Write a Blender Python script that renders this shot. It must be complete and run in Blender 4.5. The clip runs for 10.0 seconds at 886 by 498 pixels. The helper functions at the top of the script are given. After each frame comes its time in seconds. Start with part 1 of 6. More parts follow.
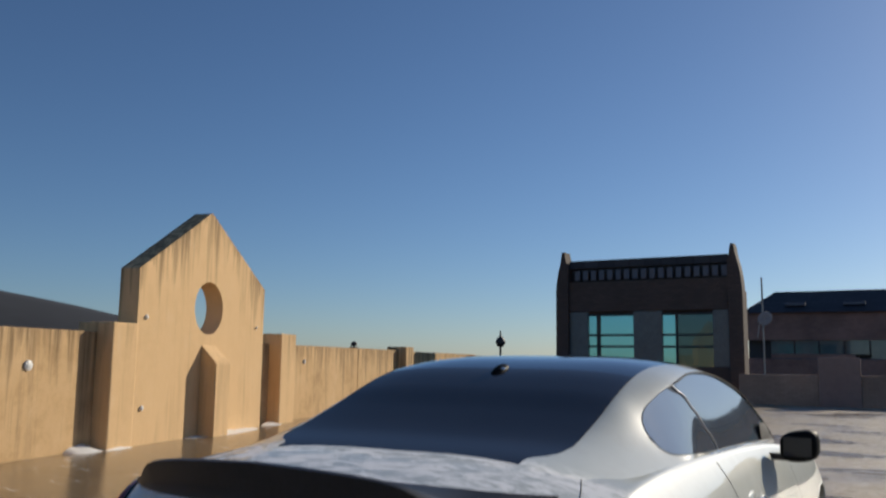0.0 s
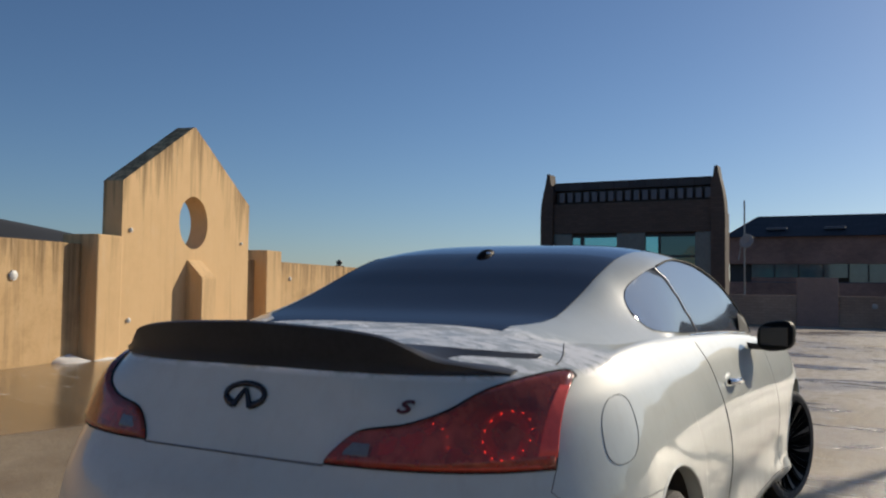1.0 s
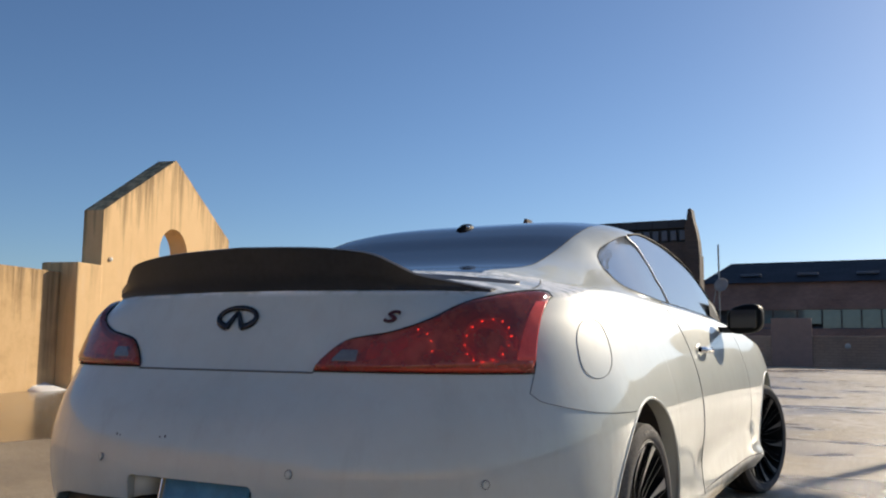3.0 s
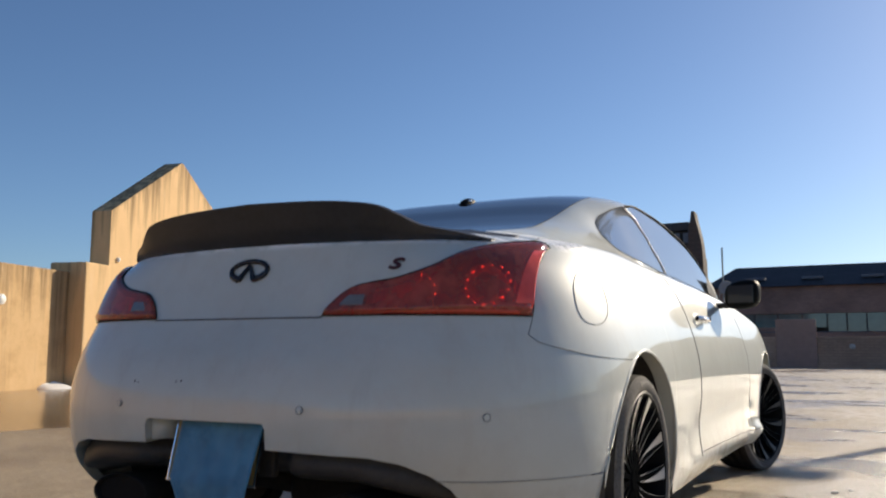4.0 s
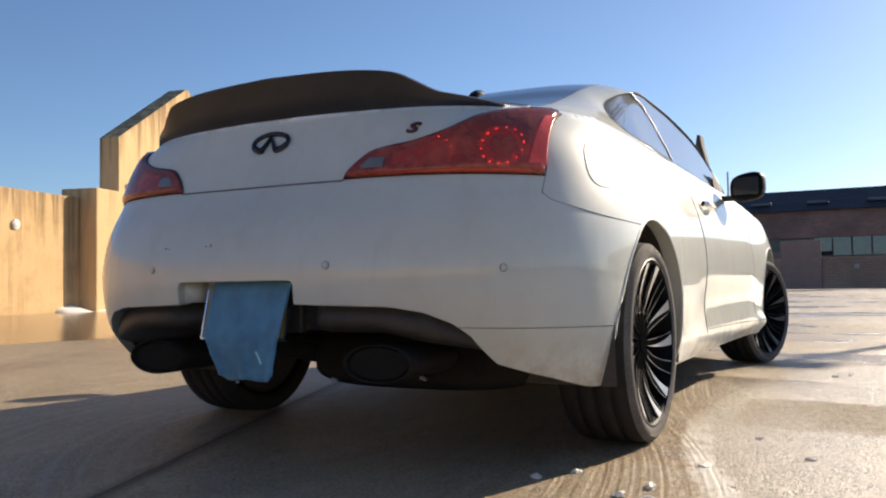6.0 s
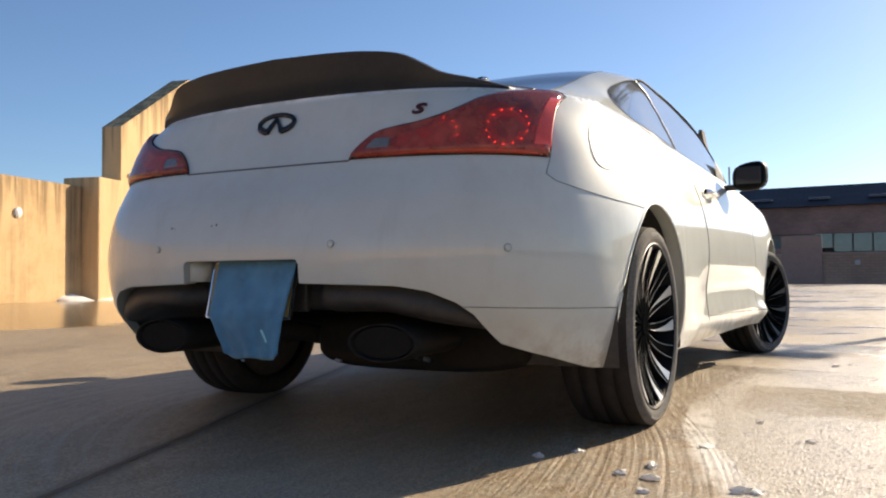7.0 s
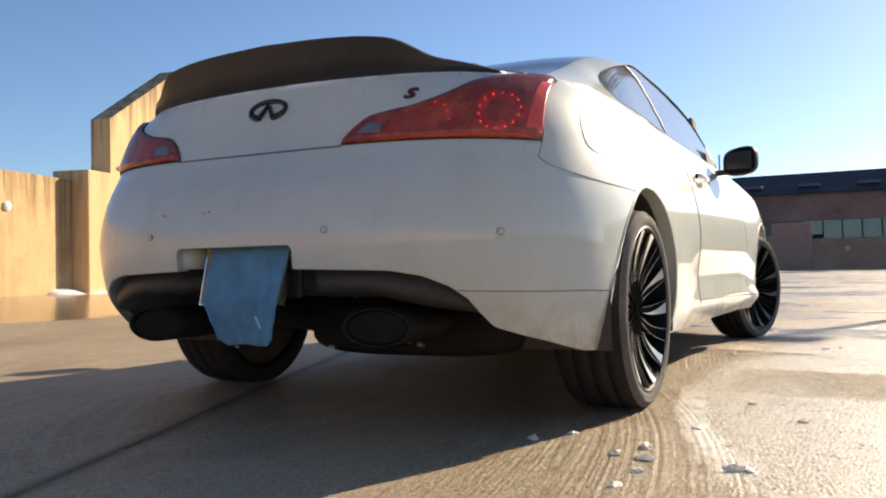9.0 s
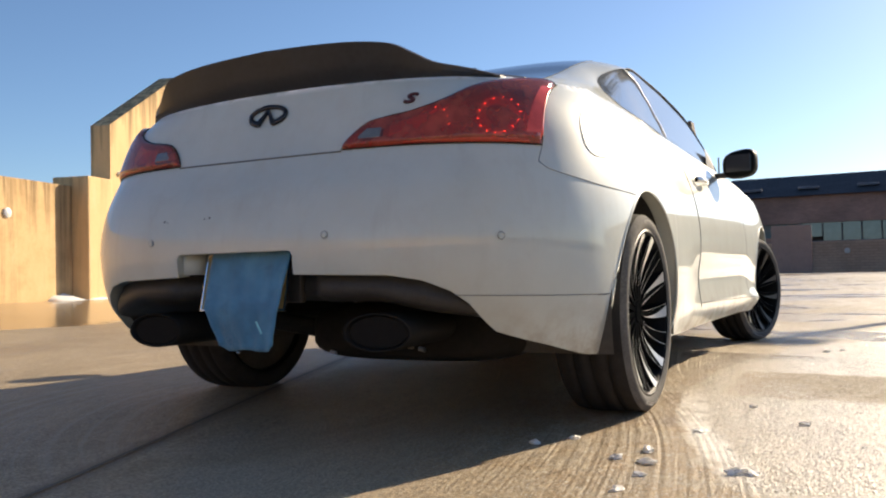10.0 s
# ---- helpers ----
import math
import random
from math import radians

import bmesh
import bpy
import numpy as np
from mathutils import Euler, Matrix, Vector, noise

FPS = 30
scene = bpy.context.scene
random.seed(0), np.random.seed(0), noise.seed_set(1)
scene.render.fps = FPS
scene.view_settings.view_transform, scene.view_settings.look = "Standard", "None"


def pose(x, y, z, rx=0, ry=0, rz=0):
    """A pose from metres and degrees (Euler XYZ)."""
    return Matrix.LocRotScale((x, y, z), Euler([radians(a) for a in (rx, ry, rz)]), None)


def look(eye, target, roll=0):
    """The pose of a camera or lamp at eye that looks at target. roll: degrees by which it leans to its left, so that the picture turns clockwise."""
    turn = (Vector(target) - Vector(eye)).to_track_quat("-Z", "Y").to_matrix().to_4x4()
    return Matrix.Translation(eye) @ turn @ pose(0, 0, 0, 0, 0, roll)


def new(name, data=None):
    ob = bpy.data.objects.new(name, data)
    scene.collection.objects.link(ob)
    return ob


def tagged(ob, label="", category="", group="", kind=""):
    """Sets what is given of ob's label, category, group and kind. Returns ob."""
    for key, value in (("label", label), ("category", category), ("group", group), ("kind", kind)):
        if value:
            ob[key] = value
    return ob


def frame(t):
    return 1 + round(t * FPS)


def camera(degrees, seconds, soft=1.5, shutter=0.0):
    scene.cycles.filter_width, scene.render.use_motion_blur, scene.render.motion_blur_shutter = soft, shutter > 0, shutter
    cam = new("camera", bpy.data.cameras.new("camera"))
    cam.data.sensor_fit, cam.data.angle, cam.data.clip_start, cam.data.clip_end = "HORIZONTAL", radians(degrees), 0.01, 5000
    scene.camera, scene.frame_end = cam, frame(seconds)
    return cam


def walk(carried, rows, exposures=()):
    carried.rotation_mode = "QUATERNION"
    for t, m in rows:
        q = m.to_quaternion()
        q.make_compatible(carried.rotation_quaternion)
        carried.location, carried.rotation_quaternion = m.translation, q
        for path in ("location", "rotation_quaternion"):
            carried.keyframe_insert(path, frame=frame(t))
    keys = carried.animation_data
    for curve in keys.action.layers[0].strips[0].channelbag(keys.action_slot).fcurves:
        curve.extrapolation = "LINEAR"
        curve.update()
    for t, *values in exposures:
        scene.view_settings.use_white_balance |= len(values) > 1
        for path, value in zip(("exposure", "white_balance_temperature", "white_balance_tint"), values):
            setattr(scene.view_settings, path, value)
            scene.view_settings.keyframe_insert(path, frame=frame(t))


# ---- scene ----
cam = camera(55.4, 10.0, soft=2.1, shutter=0.5)
PATH = [
    (0, (1.445, -1.286, 1.366), (0.466, 0.437, 1.63), 0.7),
    (0.5, (1.445, -1.28, 1.295), (0.457, 0.453, 1.442), 0.5),
    (1, (1.443, -1.289, 1.205), (0.49, 0.466, 1.296), 0.8),
    (1.5, (1.461, -1.337, 1.104), (0.527, 0.43, 1.187), 0.1),
    (2, (1.476, -1.359, 1.004), (0.507, 0.386, 1.124), -0.2),
    (2.5, (1.474, -1.37, 0.943), (0.569, 0.406, 1.113), 0.8),
    (3.8, (1.522, -1.44, 0.744), (0.602, 0.318, 0.998), -0.0),
    (4, (1.529, -1.459, 0.713), (0.617, 0.305, 0.954), 0.1),
    (4.5, (1.532, -1.502, 0.641), (0.614, 0.263, 0.842), 0.0),
    (5, (1.533, -1.519, 0.588), (0.606, 0.246, 0.742), -0.3),
    (5.5, (1.534, -1.539, 0.55), (0.609, 0.23, 0.667), -0.8),
    (6, (1.536, -1.541, 0.518), (0.607, 0.228, 0.605), -0.9),
    (7.5, (1.529, -1.561, 0.472), (0.6, 0.209, 0.54), -0.4),
    (8, (1.528, -1.561, 0.466), (0.607, 0.213, 0.524), -0.7),
    (8.5, (1.531, -1.561, 0.464), (0.612, 0.215, 0.516), -0.9),
    (9, (1.529, -1.561, 0.464), (0.616, 0.217, 0.516), -1.1),
    (9.5, (1.529, -1.564, 0.466), (0.619, 0.216, 0.523), -1.3),
    (10, (1.528, -1.563, 0.465), (0.615, 0.216, 0.527), -1.4),
]
walk(cam, [(t, look(eye, target, roll)) for t, eye, target, roll in PATH], exposures=[(0.0, -0.70, 6200, 10), (1.0, -0.69, 6380, 10), (2.0, -0.71, 6500, 10), (2.5, -0.33, 6500, 10), (4.0, -0.12, 6550, 11), (4.5, -0.03, 6620, 11), (6.0, 0.24, 6820, 12), (10.0, 0.42, 7050, 11)])

# ---- light ----
SUN_AZ, SUN_EL = 20.5, 23.5          # degrees clockwise from +y, and above the horizon
sun_way = Vector((math.sin(radians(SUN_AZ)) * math.cos(radians(SUN_EL)), math.cos(radians(SUN_AZ)) * math.cos(radians(SUN_EL)), math.sin(radians(SUN_EL))))
sun_data = bpy.data.lights.new("sun", "SUN")
sun_data.energy, sun_data.angle, sun_data.color = 6.7, radians(0.6), (1.0, 0.865, 0.665)
sun = new("sun", sun_data)
sun.matrix_world = look((0, 0, 30), Vector((0, 0, 30)) - sun_way)

world = bpy.data.worlds.new("sky")
scene.world = world
world.use_nodes = True
wn = world.node_tree.nodes
wl = world.node_tree.links
sky = wn.new("ShaderNodeTexSky")
sky.sky_type, sky.sun_disc = "NISHITA", False
sky.sun_elevation, sky.sun_rotation = radians(SUN_EL), radians(SUN_AZ)
sky.altitude, sky.air_density, sky.dust_density, sky.ozone_density = 1100, 1.0, 0.85, 5.0
wn["Background"].inputs["Strength"].default_value = 0.117
wl.new(sky.outputs["Color"], wn["Background"].inputs["Color"])


# ---- materials ----
def node_material(name):
    m = bpy.data.materials.new(name)
    m.use_nodes = True
    return m, m.node_tree.nodes, m.node_tree.links, m.node_tree.nodes["Principled BSDF"]


def ramp(nodes, links, fac, stops):
    r = nodes.new("ShaderNodeValToRGB")
    els = r.color_ramp.elements
    els[0].position, els[0].color = stops[0][0], (*stops[0][1], 1)
    els[1].position, els[1].color = stops[-1][0], (*stops[-1][1], 1)
    for pos, col in stops[1:-1]:
        els.new(pos).color = (*col, 1)
    links.new(fac, r.inputs["Fac"])
    return r.outputs["Color"]


def noise_node(nodes, links, vec, scale, detail=4.0, rough=0.55, distortion=0.0):
    n = nodes.new("ShaderNodeTexNoise")
    n.inputs["Scale"].default_value, n.inputs["Detail"].default_value = scale, detail
    n.inputs["Roughness"].default_value, n.inputs["Distortion"].default_value = rough, distortion
    links.new(vec, n.inputs["Vector"])
    return n.outputs["Fac"]


def mapped(nodes, links, scale=(1, 1, 1), offset=(0, 0, 0), turn=0.0):
    c = nodes.new("ShaderNodeTexCoord")
    p = nodes.new("ShaderNodeMapping")
    p.inputs["Scale"].default_value, p.inputs["Location"].default_value = scale, offset
    p.inputs["Rotation"].default_value = (0, 0, radians(turn))
    links.new(c.outputs["Object"], p.inputs["Vector"])
    return p.outputs["Vector"]


def mixed(nodes, links, fac, a, b, mode="MIX"):
    x = nodes.new("ShaderNodeMix")
    x.data_type, x.blend_type = "RGBA", mode
    for sock, v in ((x.inputs[0], fac), (x.inputs[6], a), (x.inputs[7], b)):
        if isinstance(v, (int, float)):
            sock.default_value = v
        elif isinstance(v, tuple):
            sock.default_value = (*v, 1)
        else:
            links.new(v, sock)
    return x.outputs[2]


def calc(nodes, links, op, a, b=0.0, clamp=False):
    x = nodes.new("ShaderNodeMath")
    x.operation, x.use_clamp = op, clamp
    for sock, v in zip(x.inputs, (a, b)):
        if isinstance(v, (int, float)):
            sock.default_value = v
        else:
            links.new(v, sock)
    return x.outputs[0]


def bump(nodes, links, p, height, strength, distance=0.01):
    b = nodes.new("ShaderNodeBump")
    b.inputs["Strength"].default_value, b.inputs["Distance"].default_value = strength, distance
    links.new(height, b.inputs["Height"])
    links.new(b.outputs["Normal"], p.inputs["Normal"])


def plain(name, color, rough=0.5, metal=0.0, coat=0.0, vary=0.12, scale=6.0, relief=0.0, spec=0.5):
    """A simple surface with a slight uneven tint and gloss at two scales."""
    m, n, l, p = node_material(name)
    v = mapped(n, l)
    f = mixed(n, l, 0.5, noise_node(n, l, v, scale), noise_node(n, l, v, scale * 9))
    lo, hi = tuple(c * (1 - vary) for c in color), tuple(min(1, c * (1 + vary)) for c in color)
    l.new(ramp(n, l, f, [(0.3, lo), (0.7, hi)]), p.inputs["Base Color"])
    r = ramp(n, l, f, [(0.3, (max(0, rough - 0.06),) * 3), (0.7, (min(1, rough + 0.06),) * 3)])
    l.new(r, p.inputs["Roughness"])
    p.inputs["Metallic"].default_value, p.inputs["Coat Weight"].default_value = metal, coat
    p.inputs["Specular IOR Level"].default_value = spec
    p.inputs["Coat Roughness"].default_value = 0.04
    if relief:
        bump(n, l, p, f, relief, 0.004)
    return m


def car_paint():
    """Pearl white under clear lacquer, with a film of road dust and a few dried runs."""
    m, n, l, p = node_material("pearl_white_paint")
    v = mapped(n, l)
    dirt = noise_node(n, l, v, 2.2, 6, 0.65)
    runs = noise_node(n, l, mapped(n, l, (1, 1, 0.16)), 16, 5, 0.65, 0.3)
    base = ramp(n, l, dirt, [(0.35, (0.55, 0.585, 0.545)), (0.7, (0.62, 0.655, 0.615))])
    grime = ramp(n, l, noise_node(n, l, v, 7, 7, 0.7), [(0.5, (0, 0, 0)), (0.8, (0.28, 0.28, 0.28))])
    base = mixed(n, l, grime, base, (0.42, 0.39, 0.34))
    base = mixed(n, l, ramp(n, l, runs, [(0.56, (0, 0, 0)), (0.74, (0.16, 0.16, 0.16))]), base, (0.36, 0.33, 0.28))
    sep = n.new("ShaderNodeSeparateXYZ")
    l.new(v, sep.inputs[0])
    splash = mixed(n, l, 1.0, ramp(n, l, sep.outputs["Z"], [(0.25, (1, 1, 1)), (0.40, (0, 0, 0))]), ramp(n, l, noise_node(n, l, v, 11, 6, 0.7), [(0.42, (0, 0, 0)), (0.62, (0.7, 0.7, 0.7))]), "MULTIPLY")
    base = mixed(n, l, splash, base, (0.33, 0.27, 0.20))
    high = ramp(n, l, sep.outputs["Z"], [(0.985, (0, 0, 0)), (1.0, (1, 1, 1))])
    back = ramp(n, l, sep.outputs["Y"], [(0.92, (1, 1, 1)), (1.08, (0, 0, 0))])
    frost = ramp(n, l, noise_node(n, l, mapped(n, l, (0.6, 1.3, 1), (3, 0, 0), 20), 15, 7, 0.75, 0.5), [(0.44, (0.10, 0.10, 0.10)), (0.54, (0.95, 0.95, 0.95))])
    frost = mixed(n, l, 1.0, mixed(n, l, 1.0, high, back, "MULTIPLY"), frost, "MULTIPLY")
    base = mixed(n, l, frost, base, (0.93, 0.94, 0.95))
    l.new(calc(n, l, "MULTIPLY", calc(n, l, "SUBTRACT", 1.0, frost), 0.85), p.inputs["Coat Weight"])
    l.new(base, p.inputs["Base Color"])
    p.inputs["Metallic"].default_value = 0.0
    l.new(ramp(n, l, dirt, [(0.3, (0.44,) * 3), (0.75, (0.54,) * 3)]), p.inputs["Roughness"])
    p.inputs["Coat IOR"].default_value = 1.54
    p.inputs["Specular IOR Level"].default_value = 0.2
    l.new(ramp(n, l, dirt, [(0.3, (0.03,) * 3), (0.8, (0.09,) * 3)]), p.inputs["Coat Roughness"])
    wave = noise_node(n, l, mapped(n, l, (1, 0.35, 1)), 14, 2, 0.5)
    bump(n, l, p, wave, 0.3, 0.0009)
    return m


def concrete_wall(name, top, pitch=0.0, mid=0.0, clean=0.0):
    """Cast concrete, warm tan, blotched, with dark water runs that start at its upper edge; the edge stands at top and falls by pitch from mid."""
    m, n, l, p = node_material(name)
    v = mapped(n, l)
    sep = n.new("ShaderNodeSeparateXYZ")
    l.new(v, sep.inputs[0])
    below = calc(n, l, "SUBTRACT", top, sep.outputs["Z"])
    if pitch:
        below = calc(n, l, "SUBTRACT", below, calc(n, l, "MULTIPLY", calc(n, l, "ABSOLUTE", calc(n, l, "SUBTRACT", sep.outputs["X"], mid)), pitch))
    run = noise_node(n, l, mapped(n, l, (1, 1, 0.07)), 3.2, 6, 0.66, 0.5)
    thin = noise_node(n, l, mapped(n, l, (1, 1, 0.05), (4, 1, 2)), 11, 5, 0.65, 0.25)
    big = noise_node(n, l, v, 1.1, 6, 0.62, 0.5)
    mid_n = noise_node(n, l, v, 5.5, 6, 0.68, 0.3)
    grain = noise_node(n, l, v, 70, 4)
    col = ramp(n, l, mixed(n, l, 0.45, big, mid_n), [(0.32, (0.47, 0.335, 0.185)), (0.5, (0.62, 0.455, 0.268)), (0.7, (0.69, 0.525, 0.33))])
    col = mixed(n, l, clean, col, (0.80, 0.60, 0.365))
    # runs: longest where the run noise is strong, fading with the distance from the edge
    reach = calc(n, l, "MULTIPLY", ramp(n, l, run, [(0.40, (0.05,) * 3), (0.68, (1.0,) * 3)]), 1.5)
    fade = calc(n, l, "SUBTRACT", 1.0, calc(n, l, "DIVIDE", below, reach), True)
    streak = calc(n, l, "MULTIPLY", fade, ramp(n, l, thin, [(0.40, (0.10,) * 3), (0.60, (0.75,) * 3)]))
    col = mixed(n, l, streak, col, (0.10, 0.072, 0.045))
    gate = ramp(n, l, noise_node(n, l, v, 0.8, 4, 0.6), [(0.38, (0, 0, 0)), (0.62, (1, 1, 1))])
    runs = mixed(n, l, 1.0, ramp(n, l, run, [(0.52, (0, 0, 0)), (0.66, (0.6, 0.6, 0.6))]), gate, "MULTIPLY")
    col = mixed(n, l, calc(n, l, "MULTIPLY", runs, 1 - clean), col, (0.17, 0.122, 0.075))
    col = mixed(n, l, calc(n, l, "MULTIPLY", ramp(n, l, thin, [(0.55, (0, 0, 0)), (0.74, (0.45, 0.45, 0.45))]), 1 - clean), col, (0.19, 0.14, 0.09))
    pale = ramp(n, l, noise_node(n, l, mapped(n, l, (1, 1, 0.22), (9, 3, 5)), 4.5, 5, 0.7, 0.4), [(0.60, (0, 0, 0)), (0.72, (0.45, 0.45, 0.45))])
    col = mixed(n, l, pale, col, (0.74, 0.60, 0.42))
    col = mixed(n, l, 1.0, mixed(n, l, 0.18, col, grain, "OVERLAY"), (1.0, 0.92, 0.815), "MULTIPLY")
    l.new(col, p.inputs["Base Color"])
    p.inputs["Roughness"].default_value = 0.9
    p.inputs["Specular IOR Level"].default_value = 0.2
    bump(n, l, p, mixed(n, l, 0.4, grain, mid_n), 0.3, 0.008)
    return m


def deck_concrete():
    """Broom-finished slab: tan, grooved, with a wet curved patch, a pale tyre track, arcs, salt and painted sun
    sparkle.
    """
    m, n, l, p = node_material("wet_deck_concrete")
    v = mapped(n, l)
    sep = n.new("ShaderNodeSeparateXYZ")
    l.new(v, sep.inputs[0])
    px, py = sep.outputs["X"], sep.outputs["Y"]

    def away(cx, cy):
        a, b = calc(n, l, "SUBTRACT", px, cx), calc(n, l, "SUBTRACT", py, cy)
        return calc(n, l, "SQRT", calc(n, l, "ADD", calc(n, l, "MULTIPLY", a, a), calc(n, l, "MULTIPLY", b, b)))

    def span(value, lo, hi):
        r = n.new("ShaderNodeMapRange")
        r.interpolation_type = "SMOOTHSTEP"
        l.new(value, r.inputs["Value"])
        r.inputs["From Min"].default_value, r.inputs["From Max"].default_value = lo, hi
        return r.outputs["Result"]

    def times(*f):
        out = f[0]
        for q in f[1:]:
            out = calc(n, l, "MULTIPLY", out, q)
        return out

    def warped(value, by, amount):
        return calc(n, l, "ADD", value, calc(n, l, "MULTIPLY", calc(n, l, "SUBTRACT", by, 0.5), amount))

    big = noise_node(n, l, mapped(n, l, (1.0, 0.55, 1), (3.1, 1.7, 0), 12), 0.55, 5, 0.55, 0.6)
    mid = noise_node(n, l, mapped(n, l, (1, 0.6, 1), (7, 2, 0), 20), 2.1, 6, 0.6, 0.5)
    small = noise_node(n, l, v, 9, 6, 0.65, 0.3)
    fine = noise_node(n, l, v, 38, 5, 0.65)
    grit = noise_node(n, l, v, 170, 3, 0.7)
    # broom grooves: uneven lines that run along the car, slightly slanted
    broom = noise_node(n, l, mapped(n, l, (1, 0.035, 1), (0, 0, 0), 16), 110, 3, 0.6, 0.35)
    coarse = noise_node(n, l, mapped(n, l, (1, 0.05, 1), (2, 0, 0), 15), 34, 4, 0.6, 0.5)
    grooves = mixed(n, l, 0.35, broom, coarse)
    # tyre arcs
    ring = n.new("ShaderNodeCombineXYZ")
    radius = warped(away(0.8, 1.3), mid, 0.05)
    l.new(radius, ring.inputs["X"])
    arcs = noise_node(n, l, ring.outputs[0], 26, 3, 0.6)
    arc_mask = times(span(px, 0.1, -0.5), span(radius, 1.3, 1.6), span(radius, 2.5, 2.1))
    # wet patch inside a wide curve, with a pale track along its rim and a matt band across
    off = calc(n, l, "MULTIPLY", calc(n, l, "MAXIMUM", calc(n, l, "SUBTRACT", away(1.0, 1.2), 1.3), 0.0), 0.9)
    curve_r = calc(n, l, "ADD", warped(away(5.45, 2.10), small, 0.10), calc(n, l, "MULTIPLY", off, calc(n, l, "SUBTRACT", noise_node(n, l, v, 0.75, 4, 0.6), 0.42)))
    inside = span(curve_r, 4.58, 4.52)
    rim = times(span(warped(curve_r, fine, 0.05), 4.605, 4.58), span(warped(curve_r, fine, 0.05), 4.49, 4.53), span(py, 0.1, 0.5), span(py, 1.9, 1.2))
    by = warped(calc(n, l, "ADD", py, calc(n, l, "MULTIPLY", px, 0.12)), small, 0.22)
    matt_band = times(span(by, 1.62, 1.72), span(by, 2.50, 2.38), span(curve_r, 4.50, 4.40))
    patches = span(mixed(n, l, 0.35, big, mid), 0.50, 0.60)
    # standing water along the left wall; far out, sky reflection put into the colour
    from_wall = calc(n, l, "ADD", calc(n, l, "ADD", calc(n, l, "MULTIPLY", px, 0.97), calc(n, l, "MULTIPLY", py, 0.242)), 5.39)
    long_noise = noise_node(n, l, mapped(n, l, (0.5, 0.22, 1), (2, 5, 0), 14), 1.6, 5, 0.6, 0.4)
    film = span(warped(from_wall, long_noise, 2.4), 2.25, 1.95)
    far_sheen = times(span(warped(py, long_noise, 7.0), 8.0, 9.5), span(px, -3.0, 0.0), span(mid, 0.30, 0.45))
    damp = times(span(curve_r, 5.5, 4.9), calc(n, l, "SUBTRACT", 1.0, inside), span(py, 2.8, 1.7), span(mixed(n, l, 0.5, small, mid), 0.36, 0.56))
    wet = calc(n, l, "MAXIMUM", times(inside, calc(n, l, "SUBTRACT", 1.0, matt_band)), calc(n, l, "MAXIMUM", patches, film))

    dry = ramp(n, l, mixed(n, l, 0.4, mid, small), [(0.28, (0.345, 0.275, 0.18)), (0.5, (0.445, 0.36, 0.245)), (0.72, (0.52, 0.44, 0.33))])
    dry = mixed(n, l, 0.38, dry, grooves, "OVERLAY")
    dry = mixed(n, l, 0.35, dry, fine, "OVERLAY")
    speckle = ramp(n, l, noise_node(n, l, v, 130, 3, 0.8), [(0.40, (0.15,) * 3), (0.60, (0.85,) * 3)])
    dry = mixed(n, l, 0.5, dry, speckle, "OVERLAY")
    dark = mixed(n, l, 1.0, dry, (0.74, 0.71, 0.67), "MULTIPLY")
    col = mixed(n, l, calc(n, l, "MAXIMUM", patches, film), dry, dark)
    col = mixed(n, l, times(film, 0.55), col, (0.20, 0.155, 0.105))
    col = mixed(n, l, times(damp, 0.9), col, mixed(n, l, 1.0, col, (0.72, 0.59, 0.42), "MULTIPLY"))
    col = mixed(n, l, times(span(curve_r, 4.56, 4.15), 0.75), col, mixed(n, l, span(small, 0.35, 0.62), (0.20, 0.178, 0.152), (0.37, 0.335, 0.285)))
    # pale specks put the wet patch's sun glints into the colour
    glint_specks = ramp(n, l, noise_node(n, l, v, 80, 4, 0.8), [(0.47, (0, 0, 0)), (0.54, (1, 1, 1))])
    col = mixed(n, l, times(inside, glint_specks, 0.8), col, (0.60, 0.565, 0.505))
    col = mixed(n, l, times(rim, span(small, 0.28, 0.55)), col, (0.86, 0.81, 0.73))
    col = mixed(n, l, times(arc_mask, span(arcs, 0.48, 0.60), 0.45), col, (0.55, 0.50, 0.42))
    salt = ramp(n, l, mixed(n, l, 0.5, noise_node(n, l, mapped(n, l, (1, 0.4, 1), (1, 8, 0), 15), 1.3, 6, 0.65, 0.4), fine), [(0.56, (0, 0, 0)), (0.68, (0.7, 0.7, 0.7))])
    col = mixed(n, l, salt, col, (0.68, 0.60, 0.49))
    # pale tone in place of the sky mirrored by the far wet deck
    col = mixed(n, l, times(far_sheen, span(small, 0.35, 0.6), 0.7), col, (0.68, 0.64, 0.59))
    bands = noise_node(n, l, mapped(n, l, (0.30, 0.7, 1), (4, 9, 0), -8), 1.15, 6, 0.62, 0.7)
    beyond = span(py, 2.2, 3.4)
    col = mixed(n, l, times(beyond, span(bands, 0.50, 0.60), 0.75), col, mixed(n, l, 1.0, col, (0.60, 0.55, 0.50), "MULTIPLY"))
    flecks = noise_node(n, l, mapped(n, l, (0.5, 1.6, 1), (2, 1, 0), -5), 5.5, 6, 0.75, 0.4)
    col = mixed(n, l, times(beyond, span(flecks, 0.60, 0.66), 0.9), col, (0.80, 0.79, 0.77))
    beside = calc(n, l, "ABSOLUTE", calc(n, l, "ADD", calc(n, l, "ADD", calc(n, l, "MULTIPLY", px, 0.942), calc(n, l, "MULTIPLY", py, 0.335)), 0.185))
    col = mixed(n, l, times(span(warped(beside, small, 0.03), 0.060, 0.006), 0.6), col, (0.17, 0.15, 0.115))
